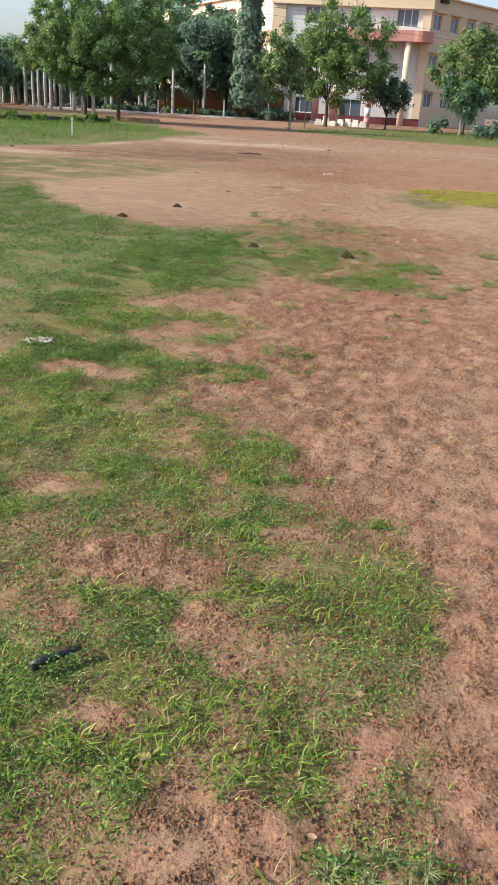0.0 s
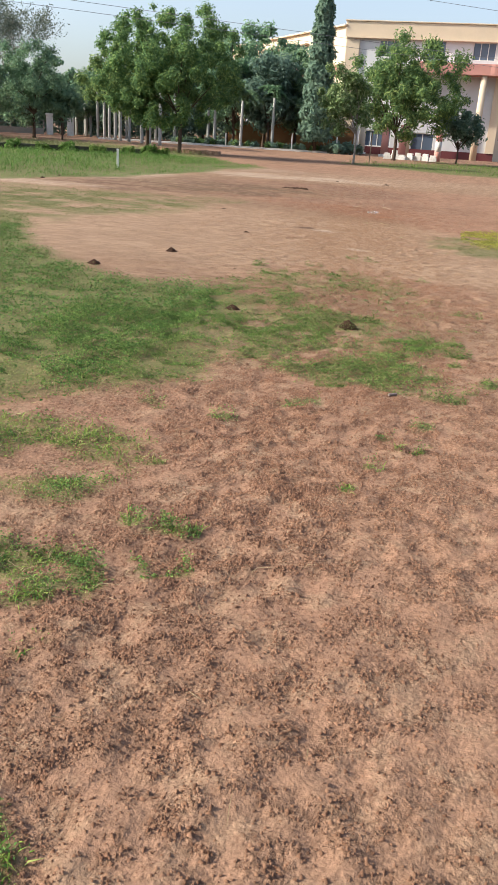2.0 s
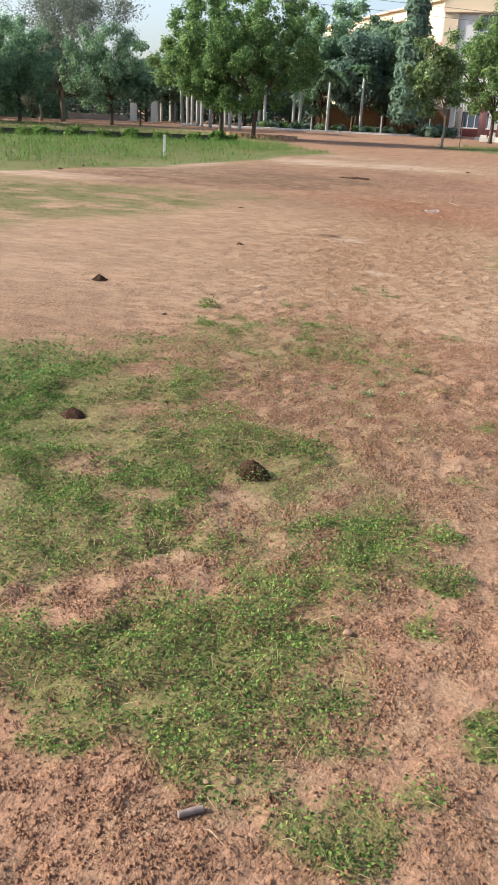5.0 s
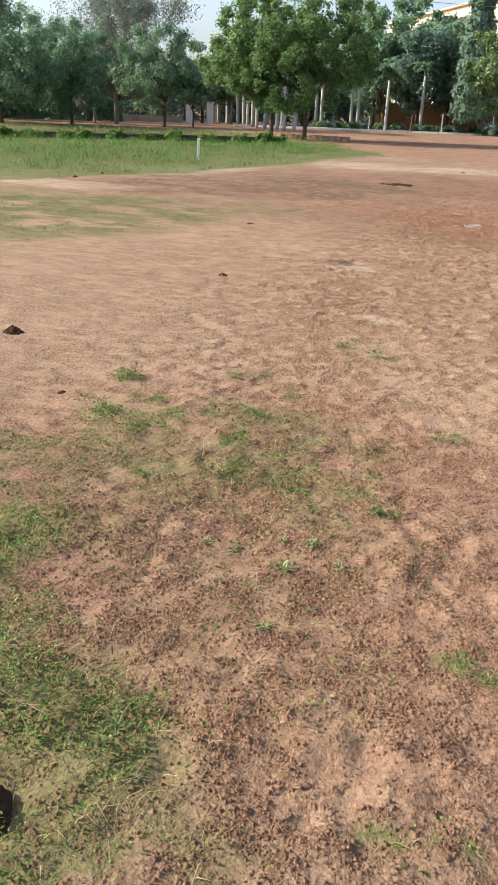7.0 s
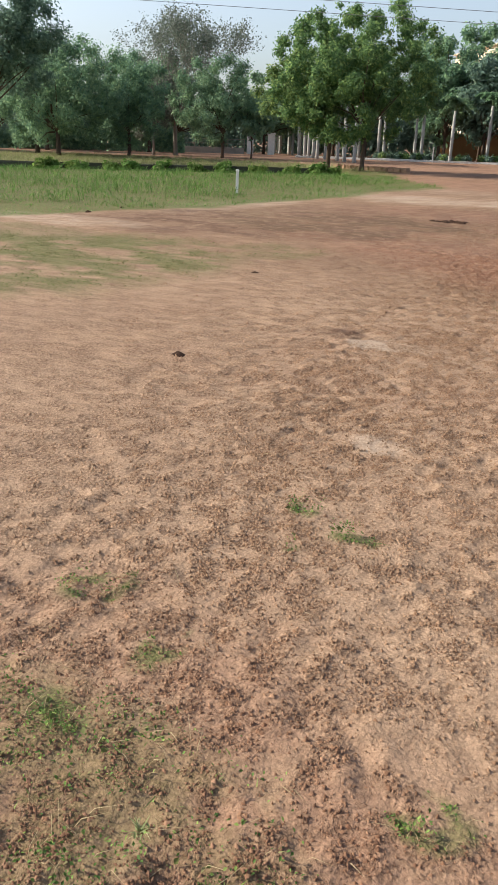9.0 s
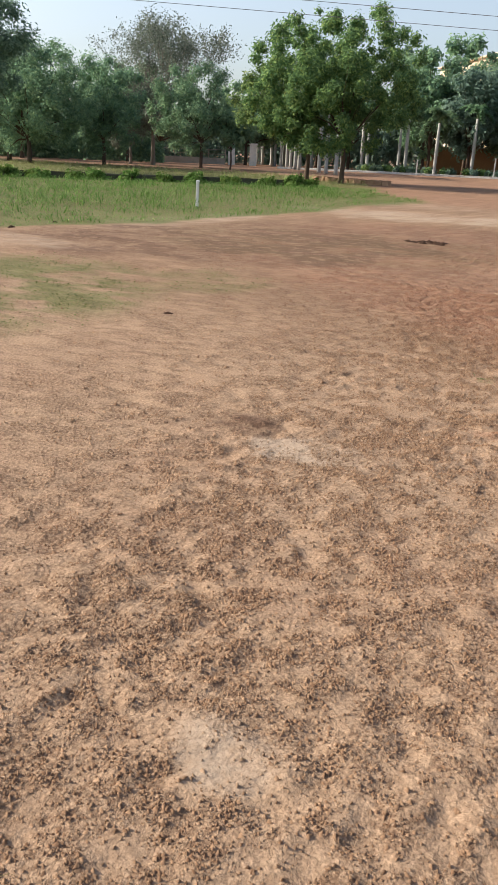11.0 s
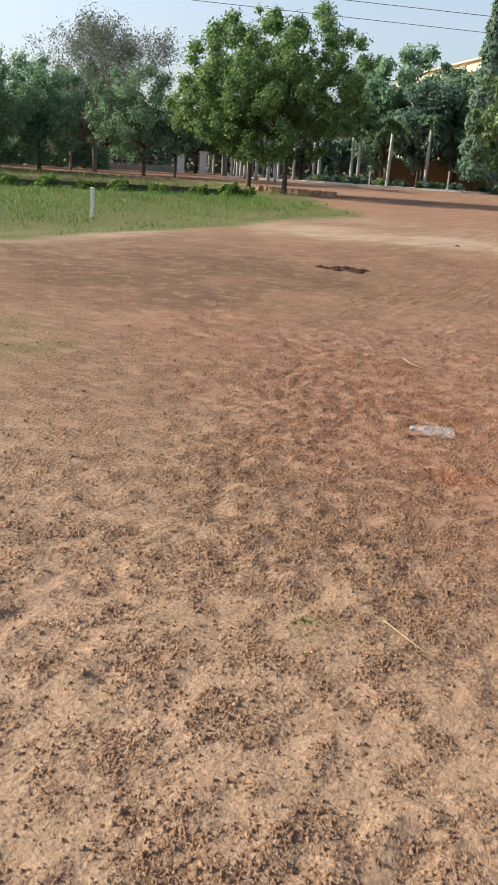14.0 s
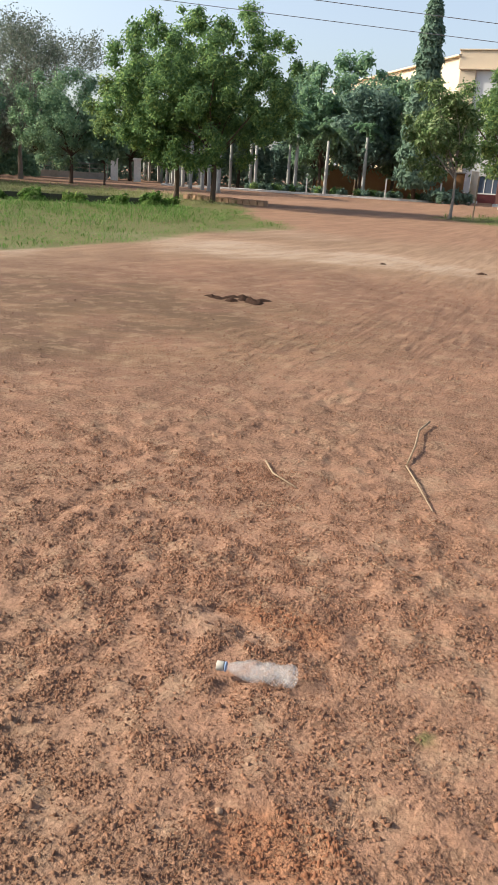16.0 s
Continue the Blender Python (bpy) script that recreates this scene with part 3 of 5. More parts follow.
def blades(x, y, z, height, width, lean, rng):
    """Bent, tapered blades of grass standing at places."""
    n = len(x)
    turn = rng.uniform(0, 2 * np.pi, n)
    out = np.stack([np.cos(turn), np.sin(turn), 0 * turn], 1)
    side = np.stack([-np.sin(turn), np.cos(turn), 0 * turn], 1) * (width * 0.5)[:, None]
    root = np.stack([x, y, z - 0.004], 1)
    up = np.array([0, 0, 1.0])
    mid = root + up * (height * 0.45)[:, None] + out * (height * lean * 0.25)[:, None]
    tip = root + up * (height * (1 - 0.35 * lean))[:, None] + out * (height * lean)[:, None]
    v = np.stack([root, mid + side, mid - side, tip], 1)
    base = np.arange(n)[:, None] * 4
    f = np.concatenate([base + [0, 1, 2], base + [2, 1, 3]])
    return v.reshape(-1, 3), f


def stuff(name, v, f, mat, label, category):
    return tagged(new(name, solid(name, v, f, mat)), label, category, kind="stuff")


# ---- the ground: one sheet to the horizon ----
def growing(start, step, end, rate):
    out, at = [], start
    while abs(at) < abs(end):
        step *= rate
        at += step
        out.append(at)
    return out


# the trodden line that the finest ground follows, x by y
LINE_Y, LINE_X = (0.8, 2.0, 5.0, 8.0, 10.4, 14.0, 16.7, 19.6, 21.0, 24.0), (-0.1, -0.27, -0.08, 0.16, 0.0, -0.85, -1.0, -1.25, -1.4, -2.2)


def soil_covers(x, y):
    pale = pale_soil(x, y)
    return (("red", red_soil(x, y) * (1 - 0.85 * pale * smooth(y, 20, 24))), ("ash", ash_soil(x, y)), ("pale", pale), ("ochre", ochre_soil(x, y)), ("dark", dark_soil(x, y)))


def build_ground():
    side = np.arange(0.01, 0.85, 0.02).tolist()
    step = 0.02
    while side[-1] < 2600:
        step = min(step * 1.06, 0.16) if side[-1] < 14 else step * 1.14
        side.append(side[-1] + step)
    xs = np.array([-v for v in side[::-1]] + side)
    ys = np.array(sorted(growing(0.8, -0.05, -2600, 1.15)) + list(np.arange(0.8, 24.0, 0.027)) + growing(24.0, 0.03, 2600, 1.05))
    gx, gy = [a.ravel() for a in np.meshgrid(xs, ys)]
    gx = gx + np.interp(gy, LINE_Y, LINE_X)
    v = np.stack([gx, gy, relief(gx, gy)], 1)
    w = len(xs)
    i = (np.arange(len(ys) - 1)[:, None] * w + np.arange(w - 1)).ravel()
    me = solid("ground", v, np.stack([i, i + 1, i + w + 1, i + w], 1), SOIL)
    me.polygons.foreach_set("use_smooth", np.ones(len(me.polygons), bool))
    for name, values in (("grass", grass_cover(gx, gy)), *soil_covers(gx, gy), ("crumbs", (0.35 + 0.5 * smooth(gravel(gx, gy), 0.05, 0.5)) * (1 - 0.8 * ash_soil(gx, gy)))):
        a = me.attributes.new(name, "FLOAT", "POINT")
        a.data.foreach_set("value", values.astype(np.float32))
    tagged(new("ground", me), "dry reddish laterite earth with worn grass patches", "ground", kind="structure")


build_ground()


# ---- loose crumbs of laterite ----
def build_crumbs(count, y0, y1, spread, low, high, seed, label):
    """Crumbs either side of the trodden line, thinner away from it."""
    rng = np.random.RandomState(seed)
    y = rng.uniform(y0, y1, count * 5)
    x = np.interp(y, LINE_Y, LINE_X) + rng.normal(0, 1, len(y)) * np.where(rng.rand(len(y)) < 0.55, spread, 2.3 * spread)
    keep = rng.rand(len(x)) < gravel(x, y) * (1 - 0.75 * kept_grass(x, y)) * (1 - ash_soil(x, y)) * (1 - 0.9 * blot(x, y, -1.94, 16.84, 0.3, 0.18))
    x, y = x[keep][:count], y[keep][:count]
    n = len(x)
    r = low + (high - low) * rng.rand(n) ** 2.6
    shape = np.array([(1, 0, -0.5), (-0.5, 0.87, -0.5), (-0.5, -0.87, -0.5), (0, 0, 0.8)], float)
    turn = rng.uniform(0, 2 * np.pi, n)
    c, s = np.cos(turn), np.sin(turn)
    p = shape[None] * r[:, None, None] * rng.uniform(0.75, 1.35, (n, 4, 1)) + rng.normal(size=(n, 4, 3)) * (r * 0.3)[:, None, None] * [1, 1, 0.6]
    p = np.stack([p[..., 0] * c[:, None] - p[..., 1] * s[:, None], p[..., 0] * s[:, None] + p[..., 1] * c[:, None], p[..., 2]], -1)
    p += np.stack([x, y, relief(x, y) + r * 0.4], 1)[:, None]
    faces = np.array([(0, 1, 3), (1, 2, 3), (2, 0, 3)])
    ob = stuff("gravel", p.reshape(-1, 3), (np.arange(n)[:, None, None] * 4 + faces).reshape(-1, 3), CRUMBS, label, "gravel")
    for name, values in soil_covers(x, y):
        ob.data.attributes.new(name, "FLOAT", "POINT").data.foreach_set("value", np.repeat(values, 4).astype(np.float32))


build_crumbs(150000, 0.9, 12.0, 0.55, 0.0024, 0.0078, 3, "loose reddish laterite crumbs on bare earth")
build_crumbs(160000, 12.0, 22.8, 0.55, 0.0024, 0.0082, 4, "loose tan laterite crumbs on bare earth")
build_crumbs(22000, 16.0, 36.0, 2.4, 0.005, 0.014, 5, "scattered coarse crumbs on trodden earth")


# ---- low grass and creeping herbs ----
def scatter(count, x0, x1, y0, y1, cover, rng, power=1.3, tries=6):
    x, y = rng.uniform(x0, x1, count * tries), rng.uniform(y0, y1, count * tries)
    keep = rng.rand(len(x)) < cover(x, y) ** power
    return x[keep][:count], y[keep][:count]


def build_low_grass():
    rng = np.random.RandomState(11)
    for name, area, count, tall in (("low_grass", (-2.2, 1.4, 0.9, 6.4), 54000, 1.0), ("low_grass", (-5.8, 2.0, 4.0, 14.0), 26000, 0.8), ("low_grass", (-14.0, 3.0, 9.0, 23.0), 40000, 1.1)):
        x, y = scatter(count, *area, kept_grass, rng)
        n = len(x)
        lush = smooth(fbm(x, y, 0.35, 71), 0.35, 0.65)
        h = tall * (0.01 + 0.038 * rng.rand(n) ** 2.2) * (0.5 + 0.9 * lush)
        v, f = blades(x, y, relief(x, y), h, tall * rng.uniform(0.0025, 0.006, n), rng.uniform(0.5, 1.7, n), rng)
        stuff(name, v, f, OLIVE if tall > 1.05 else GRASS, "short trodden green grass in uneven patches", "grass")
    for area, count, size in (((-2.2, 1.0, 0.9, 5.5), 80000, 0.66), ((-2.6, 2.0, 4.0, 9.0), 78000, 0.85), ((-6.2, -1.5, 4.6, 14.5), 68000, 1.35), ((-1.8, 2.0, 8.5, 14.0), 34000, 0.8), ((-14.0, 3.0, 9.0, 23.0), 56000, 1.45)):
        x, y = scatter(count, *area, lambda a, b: kept_grass(a, b) * smooth(fbm(a, b, 0.28, 77), 0.32, 0.54), rng, 1.2, 10)
        n = len(x)
        c = np.stack([x, y, relief(x, y) + rng.uniform(0.002, 0.02, n) * (0.35 + 3.2 * smooth(fbm(x, y, 0.12, 75, 3), 0.4, 0.6))], 1)
        v, f = leaves(c, np.stack([rng.normal(0, 0.75, n), rng.normal(0, 0.75, n), np.ones(n)], 1), size * rng.uniform(0.007, 0.018, n), rng)
        stuff("creeping_herb", v, f, OLIVE if size > 1.4 else HERB, "mat of small-leaved green herbs on bare earth", "herbs")
    x, y = scatter(14000, 0.75, 3.6, 15.0, 20.5, lambda a, b: blot(*warped(a, b, 0.8, 0.35, 73), 2.2, 17.4, 1.6, 1.8) * smooth(fbm(a, b, 0.45, 79), 0.3, 0.5), rng)
    n = len(x)
    v, f = leaves(np.stack([x, y, relief(x, y) + rng.uniform(0.004, 0.03, n)], 1), np.stack([rng.normal(0, 0.5, n), rng.normal(0, 0.5, n), np.ones(n)], 1), rng.uniform(0.016, 0.034, n), rng)
    stuff("yellow_herb", v, f, YELLOWHERB, "low yellow-green flowering herb patch on bare earth", "herbs")
    x, y = scatter(5000, -2.0, 1.6, 0.9, 14.0, lambda a, b: 0.03 + 0.6 * kept_grass(a, b) ** 0.6, rng)
    n = len(x)
    v, f = blades(x, y, relief(x, y), rng.uniform(0.015, 0.07, n), rng.uniform(0.0015, 0.003, n), rng.uniform(1.2, 2.4, n), rng)
    stuff("dry_straw", v, f, STRAW, "thin dry straw lying in the grass", "straw")


build_low_grass()


# ---- tall field grass ----
def build_fields():
    rng = np.random.RandomState(21)
    wall_y = lambda x: 51.0 + (x + 17.0) * 0.84
    front = lambda x, y: left_field(x, y) * smooth(wall_y(x) + 0.6 - y, 0, 0.6)
    behind = lambda x, y: left_field(x, y) * smooth(y - wall_y(x) - 0.5, 0, 0.8)
    for cover, area, count, mat, low, high, label in (
        (front, (-32, -8.5, 18, 52), 66000, FIELD, 0.04, 0.4, "rough green grass grown knee-high before a low wall"),
        (behind, (-48, -14, 34, 72), 24000, FIELD_DRY, 0.15, 0.5, "pale yellow-green grass behind a low wall"),
        (right_field, (-8, 24, 46, 98), 22000, FIELD, 0.1, 0.45, "green grass strip before the entrance"),
    ):
        x, y = scatter(count, *area, cover, rng, 1.0, 4)
        n = len(x)
        clump = smooth(fbm(x, y, 0.8, 81), 0.38, 0.64)
        h = (low + (high - low) * rng.rand(n) ** 1.8) * (0.25 + 1.2 * clump)
        if mat is FIELD and x.mean() < -8:
            # shorter towards the trodden edge and before the wall
            h = h * (0.15 + 0.85 * smooth(left_field(x - 0.8, y - 2.6) + left_field(x + 2.6, y), 0.4, 1.9)) * (0.45 + 0.55 * smooth(wall_y(x) - y, 0.5, 3.5))
        v, f = blades(x, y, 0 * x, h, rng.uniform(0.01, 0.026, n), rng.uniform(0.7, 2.0, n), rng)
        stuff("field_grass", v, f, mat, label, "grass")


build_fields()


# ---- trees ----
def crown_mesh(name, lobes, count, size, mat, rng, shell=0.55, droop=0.0):
    """Leaves over rounded lobes (x, y, z, radius), dense near each surface, facing out and up."""
    lobes = np.array(lobes)
    share = lobes[:, 3] ** 2
    pick = rng.choice(len(lobes), count, p=share / share.sum())
    way = rng.normal(size=(count, 3))
    far = np.linalg.norm(way, axis=1, keepdims=True)
    way /= far
    # clumps thin out from their middle; some sprays stand up out of them
    c = lobes[pick, :3] + way * np.minimum(far, 2.6) * lobes[pick, 3:4] * (0.32 + 0.24 * shell * rng.rand(count, 1)) * [1, 1, 0.9]
    c[:, 2] += 0.35 * lobes[pick, 3] * (rng.rand(count) ** 3) - 0.1 * lobes[pick, 3]
    face = way * 0.8 + rng.normal(size=(count, 3)) * 0.5 + [0, 0, 0.45 - droop]
    v, f = leaves(c, face, size * rng.uniform(0.6, 1.35, count), rng, 1.5)
    return solid(name, v, f, mat)


def tree(name, at, trunk_h, girth, crown, lobe_n, lobe_r, count, size, mat, bark, label, seed, category="tree", fork=5, shell=0.55, flat=1.0, lean=(0, 0)):
    """crown: centre (x, y, z from the base) and radii of the whole crown, which is filled with lobes; limbs reach the lobes."""
    rng = np.random.RandomState(seed)
    root = empty(name, pose(at[0], at[1], 0), label, category)
    (cx, cy, cz), (rx, ry, rz) = crown
    lobes = []
    for k in range(lobe_n):
        # an even shell of lobes, every fourth one deeper inside, the underside drawn flat
        up = 1 - 2 * (k + 0.5) / lobe_n
        turn = k * 2.39996 + rng.uniform(-0.3, 0.3)
        deep = rng.uniform(0.2, 0.62) if k % 3 == 0 else rng.uniform(0.68, 1.08)
        flat_up = up * deep if up > 0 else up * deep * 0.92
        ring = math.sqrt(max(0.0, 1 - up * up)) * deep
        lobes.append((cx + math.cos(turn) * ring * rx, cy + math.sin(turn) * ring * ry, cz + flat_up * rz, lobe_r * rng.uniform(0.55, 1.45)))
    rng.shuffle(lobes)
    bm = bmesh.new()
    top = Vector((lean[0], lean[1], trunk_h))
    tube(bm, [(0, 0, -0.1), (0.02, 0, 0.25), top * 0.5 + Vector((0.04, 0.03, 0)), top], [girth * 1.35, girth, girth * 0.88, girth * 0.72], 10)
    for n in range(min(len(lobes), fork * 4)):
        end = Vector(lobes[n][:3])
        start = top * rng.uniform(0.8, 1.0)
        mid = start.lerp(end, 0.5) + Vector((rng.uniform(-0.3, 0.3), rng.uniform(-0.3, 0.3), rng.uniform(0, 0.4)))
        g = girth * (0.5 if n < fork else 0.24)
        tube(bm, [start, mid, end], [g, g * 0.6, g * 0.15], 6, False)
    part("trunk", bm, bark, root)
    mesh_part("crown", crown_mesh("crown", lobes, count, size, mat, rng, shell), root)
    return root


tree("neem_tree", (-18.4, 58.2), 2.5, 0.14, ((-0.6, -0.3, 5.2), (4.8, 4.2, 3.8)), 240, 0.52, 66000, 0.135, NEEM, BARK, "large green neem tree with a wide rounded crown", 1)
tree("neem_tree", (-21.6, 60.3), 2.3, 0.15, ((-1.3, -1.4, 4.4), (2.9, 2.6, 2.4)), 80, 0.5, 18000, 0.14, NEEM, BARK, "leaning yellow-green neem tree beside a larger one", 2)
tree("neem_tree", (-5.4, 83.0), 2.6, 0.18, ((0.5, 0, 6.3), (5.4, 4.0, 4.2)), 150, 0.75, 30000, 0.2, NEEM, BARK, "round green tree before the building entrance", 3)
tree("broadleaf_tree", (-6.5, 60.6), 2.2, 0.08, ((-1.0, 0, 4.1), (1.8, 1.7, 2.3)), 44, 0.5, 10000, 0.15, BROAD, GREYBARK, "slender tree with glossy broad grey-green leaves", 4)
tree("dark_tree", (0.4, 86.0), 1.4, 0.1, ((0, 0, 3.4), (2.2, 2.0, 1.6)), 18, 0.8, 3200, 0.26, DARKHAZELEAF, BARK, "small dark-leaved tree beside a porch column", 5)
tree("neem_tree", (7.3, 79.0), 2.4, 0.14, ((1.2, 0.5, 5.6), (4.6, 4.0, 3.1)), 80, 0.8, 15000, 0.25, NEEM, BARK, "dense green tree at the side of the building", 6)
tree("feathery_tree", (6.6, 74.0), 1.0, 0.07, ((0, 0, 2.9), (2.2, 2.0, 1.8)), 14, 0.8, 2600, 0.26, PALMLEAF, GREYBARK, "low light-green feathery tree by the path", 7)
tree("neem_tree", (-46.0, 62.0), 2.0, 0.2, ((0.2, 0, 4.9), (5.6, 4.4, 4.2)), 130, 0.8, 32000, 0.17, HAZEGREEN, BARK, "broad dark green tree behind the field", 8)
tree("neem_tree", (-38.6, 75.2), 2.4, 0.16, ((-0.8, 0, 4.6), (4.2, 3.2, 3.6)), 90, 0.7, 22000, 0.16, HAZEGREEN, BARK, "green neem tree with a dark trunk", 9)
tree("small_tree", (-36.4, 76.6), 1.6, 0.09, ((0.2, 0, 3.6), (1.6, 1.6, 1.6)), 12, 0.8, 2600, 0.3, HAZEGREEN, BARK, "small forked tree by the lane", 10)
tree("neem_tree", (-41.0, 50.5), 3.6, 0.25, ((1.2, 0.6, 7.4), (3.0, 3.0, 3.6)), 60, 0.8, 20000, 0.16, DARKHAZELEAF, BARK, "tall dark tree hanging over the field", 11)
tree("neem_tree", (-52.0, 66.0), 2.2, 0.2, ((0, 0, 4.7), (5.4, 4.4, 4.1)), 110, 0.8, 26000, 0.18, HAZEGREEN, BARK, "full green tree behind the field", 13)
tree("neem_tree", (-43.5, 68.0), 2.2, 0.16, ((0, 0, 4.4), (4.0, 3.2, 3.6)), 85, 0.7, 20000, 0.17, HAZEGREEN, BARK, "full green tree behind the field", 14)


def fan_tree(at, height, spread, seed, label):
    """A tall thin-leaved tree: limbs that fork again and again, fine sprays at the tips."""
    rng = np.random.RandomState(seed)
    root = empty("dry_tree", pose(*at, 0), label, "tree")
    bm, tips = bmesh.new(), []

    def grow(start, way, length, r, level):
        end = start + way * length
        bend = start.lerp(end, 0.5) + Vector(rng.normal(size=3)) * length * 0.06
        tube(bm, [start, bend, end], [r, r * 0.8, r * 0.62], 8 if level < 2 else 4, False)
        if level >= 3:
            tips.append(end)
            tips.append(bend)
        if level < 7:
            for _ in range(4 if level == 0 else 3 if level == 2 else 2):
                turn = Vector(rng.normal(size=3)) * spread
                turn.z = abs(turn.z) * 0.35
                grow(end, (way + turn).normalized(), length * rng.uniform(0.78, 0.93), r * 0.6, level + 1)

    grow(Vector((0, 0, -0.1)), Vector((0, 0, 1)), height * 0.2, height * 0.018, 0)
    part("trunk", bm, GREYBARK, root)
    c = np.repeat(np.array([tuple(t) for t in tips]), 10, 0)
    c = c + rng.normal(size=c.shape) * 0.3
    v, f = leaves(c, rng.normal(size=c.shape) + [0, 0, 0.5], rng.uniform(0.1, 0.2, len(c)), rng, 1.5)
    mesh_part("crown", solid("crown", v, f, GREYLEAF), root)


fan_tree((-45.6, 78.0), 13.6, 0.55, 12, "tall sparse grey tree with thin foliage")
tree("dry_tree", (-47.2, 76.6), 1.6, 0.14, ((0.2, 0, 4.6), (3.0, 2.6, 3.4)), 50, 0.8, 9000, 0.2, GREYLEAF, GREYBARK, "grey-leaved bushy tree", 16)


def back_trees():
    """The wood behind the palms and the field: full trees in a loose row."""
    rng = np.random.RandomState(33)
    for x, y, h, w in ((-62, 78, 9, 5.5), (-56, 88, 10, 5.5), (-68, 66, 9, 5.5), (-50, 104, 9, 5), (-38, 108, 10, 4.5), (-30, 112, 13.5, 4.4), (-24, 108, 14.5, 4.2), (-44, 112, 9, 5), (-60, 100, 9, 6), (-75, 84, 10, 6), (-19.5, 106, 12, 3.6), (-22.2, 102.5, 10.5, 3.4), (-26.8, 103.5, 12, 3.6), (-16.8, 104, 8.5, 2.6)):
        tree("wood_tree", (x, y), 2.6, 0.2, ((0, 0, h * 0.58), (w, w * 0.8, h * 0.42)), 44, 1.1, 7500, 0.38, DARKHAZELEAF if rng.rand() < 0.4 else HAZEGREEN, BARK, "dark green tree of the wood behind the palms", int(rng.randint(1000)))


back_trees()


def thicket(line, count, low, high, size, mat, seed, label):
    """Undergrowth along a line of the plan, ragged on top, closing the view below the crowns."""
    rng = np.random.RandomState(seed)
    along = rng.rand(count)
    stops = np.linspace(0, 1, len(line))
    x, y = np.interp(along, stops, [p[0] for p in line]), np.interp(along, stops, [p[1] for p in line])
    top = low + (high - low) * smooth(fbm(x, y, 5.0, seed), 0.3, 0.7)
    z = top * rng.rand(count) ** 0.8
    deep = rng.normal(0, 1.3, count) * (1.1 - 0.5 * z / top)
    v, f = leaves(np.stack([x + deep * 0.5, y - deep * 0.8, z], 1), rng.normal(size=(count, 3)) * 0.6 + [0.2, -0.6, 0.4], size * rng.uniform(0.7, 1.3, count), rng, 1.4)
    stuff("woodland_edge", v, f, mat, label, "woodland")


thicket(((-130.0, 40.0), (-95.0, 84.0), (-62.0, 112.0), (-33.0, 124.0)), 38000, 4.0, 8.0, 0.45, DARKHAZELEAF, 91, "dark green woodland edge far behind the field")
thicket(((-92.0, 56.0), (-72.0, 78.0), (-54.0, 92.0)), 26000, 1.2, 4.6, 0.3, HAZEGREEN, 92, "haze-toned green undergrowth below the trees beside the lane")


def mast_tree(at, height, seed, label):
    """A narrow mast tree: drooping leaves down its whole length."""
    rng = np.random.RandomState(seed)
    root = empty("mast_tree", pose(*at, 0), label, "tree")
    part("trunk", tube(bmesh.new(), [(0, 0, -0.1), (0, 0, height * 0.5), (0, 0, height)], [0.2, 0.13, 0.03], 8), BARK, root)
    n = 6500
    z = 1.5 + (height - 1.5) * rng.rand(n)
    wide = 1.9 * (1 - z / height) ** 0.45 * (0.9 + 0.2 * np.sin(z * 3.1 + rng.uniform(-1.2, 1.2, n))) + 0.2
    turn, r = rng.uniform(0, 2 * np.pi, n), np.sqrt(rng.uniform(0.3, 1, n))
    c = np.stack([np.cos(turn) * r * wide, np.sin(turn) * r * wide, z - 0.3 * r], 1)
    v, f = leaves(c, np.stack([np.cos(turn), np.sin(turn), 0.3 + 0 * turn], 1) + rng.normal(size=(n, 3)) * 0.35, rng.uniform(0.22, 0.5, n), rng, 1.9)
    mesh_part("crown", solid("crown", v, f, DARKHAZELEAF), root)
    return root


mast_tree((-15.6, 98.0), 17.6, 41, "narrow dark green mast tree by the building")
mast_tree((-34.5, 116.0), 14.5, 42, "distant narrow mast tree behind the neem")


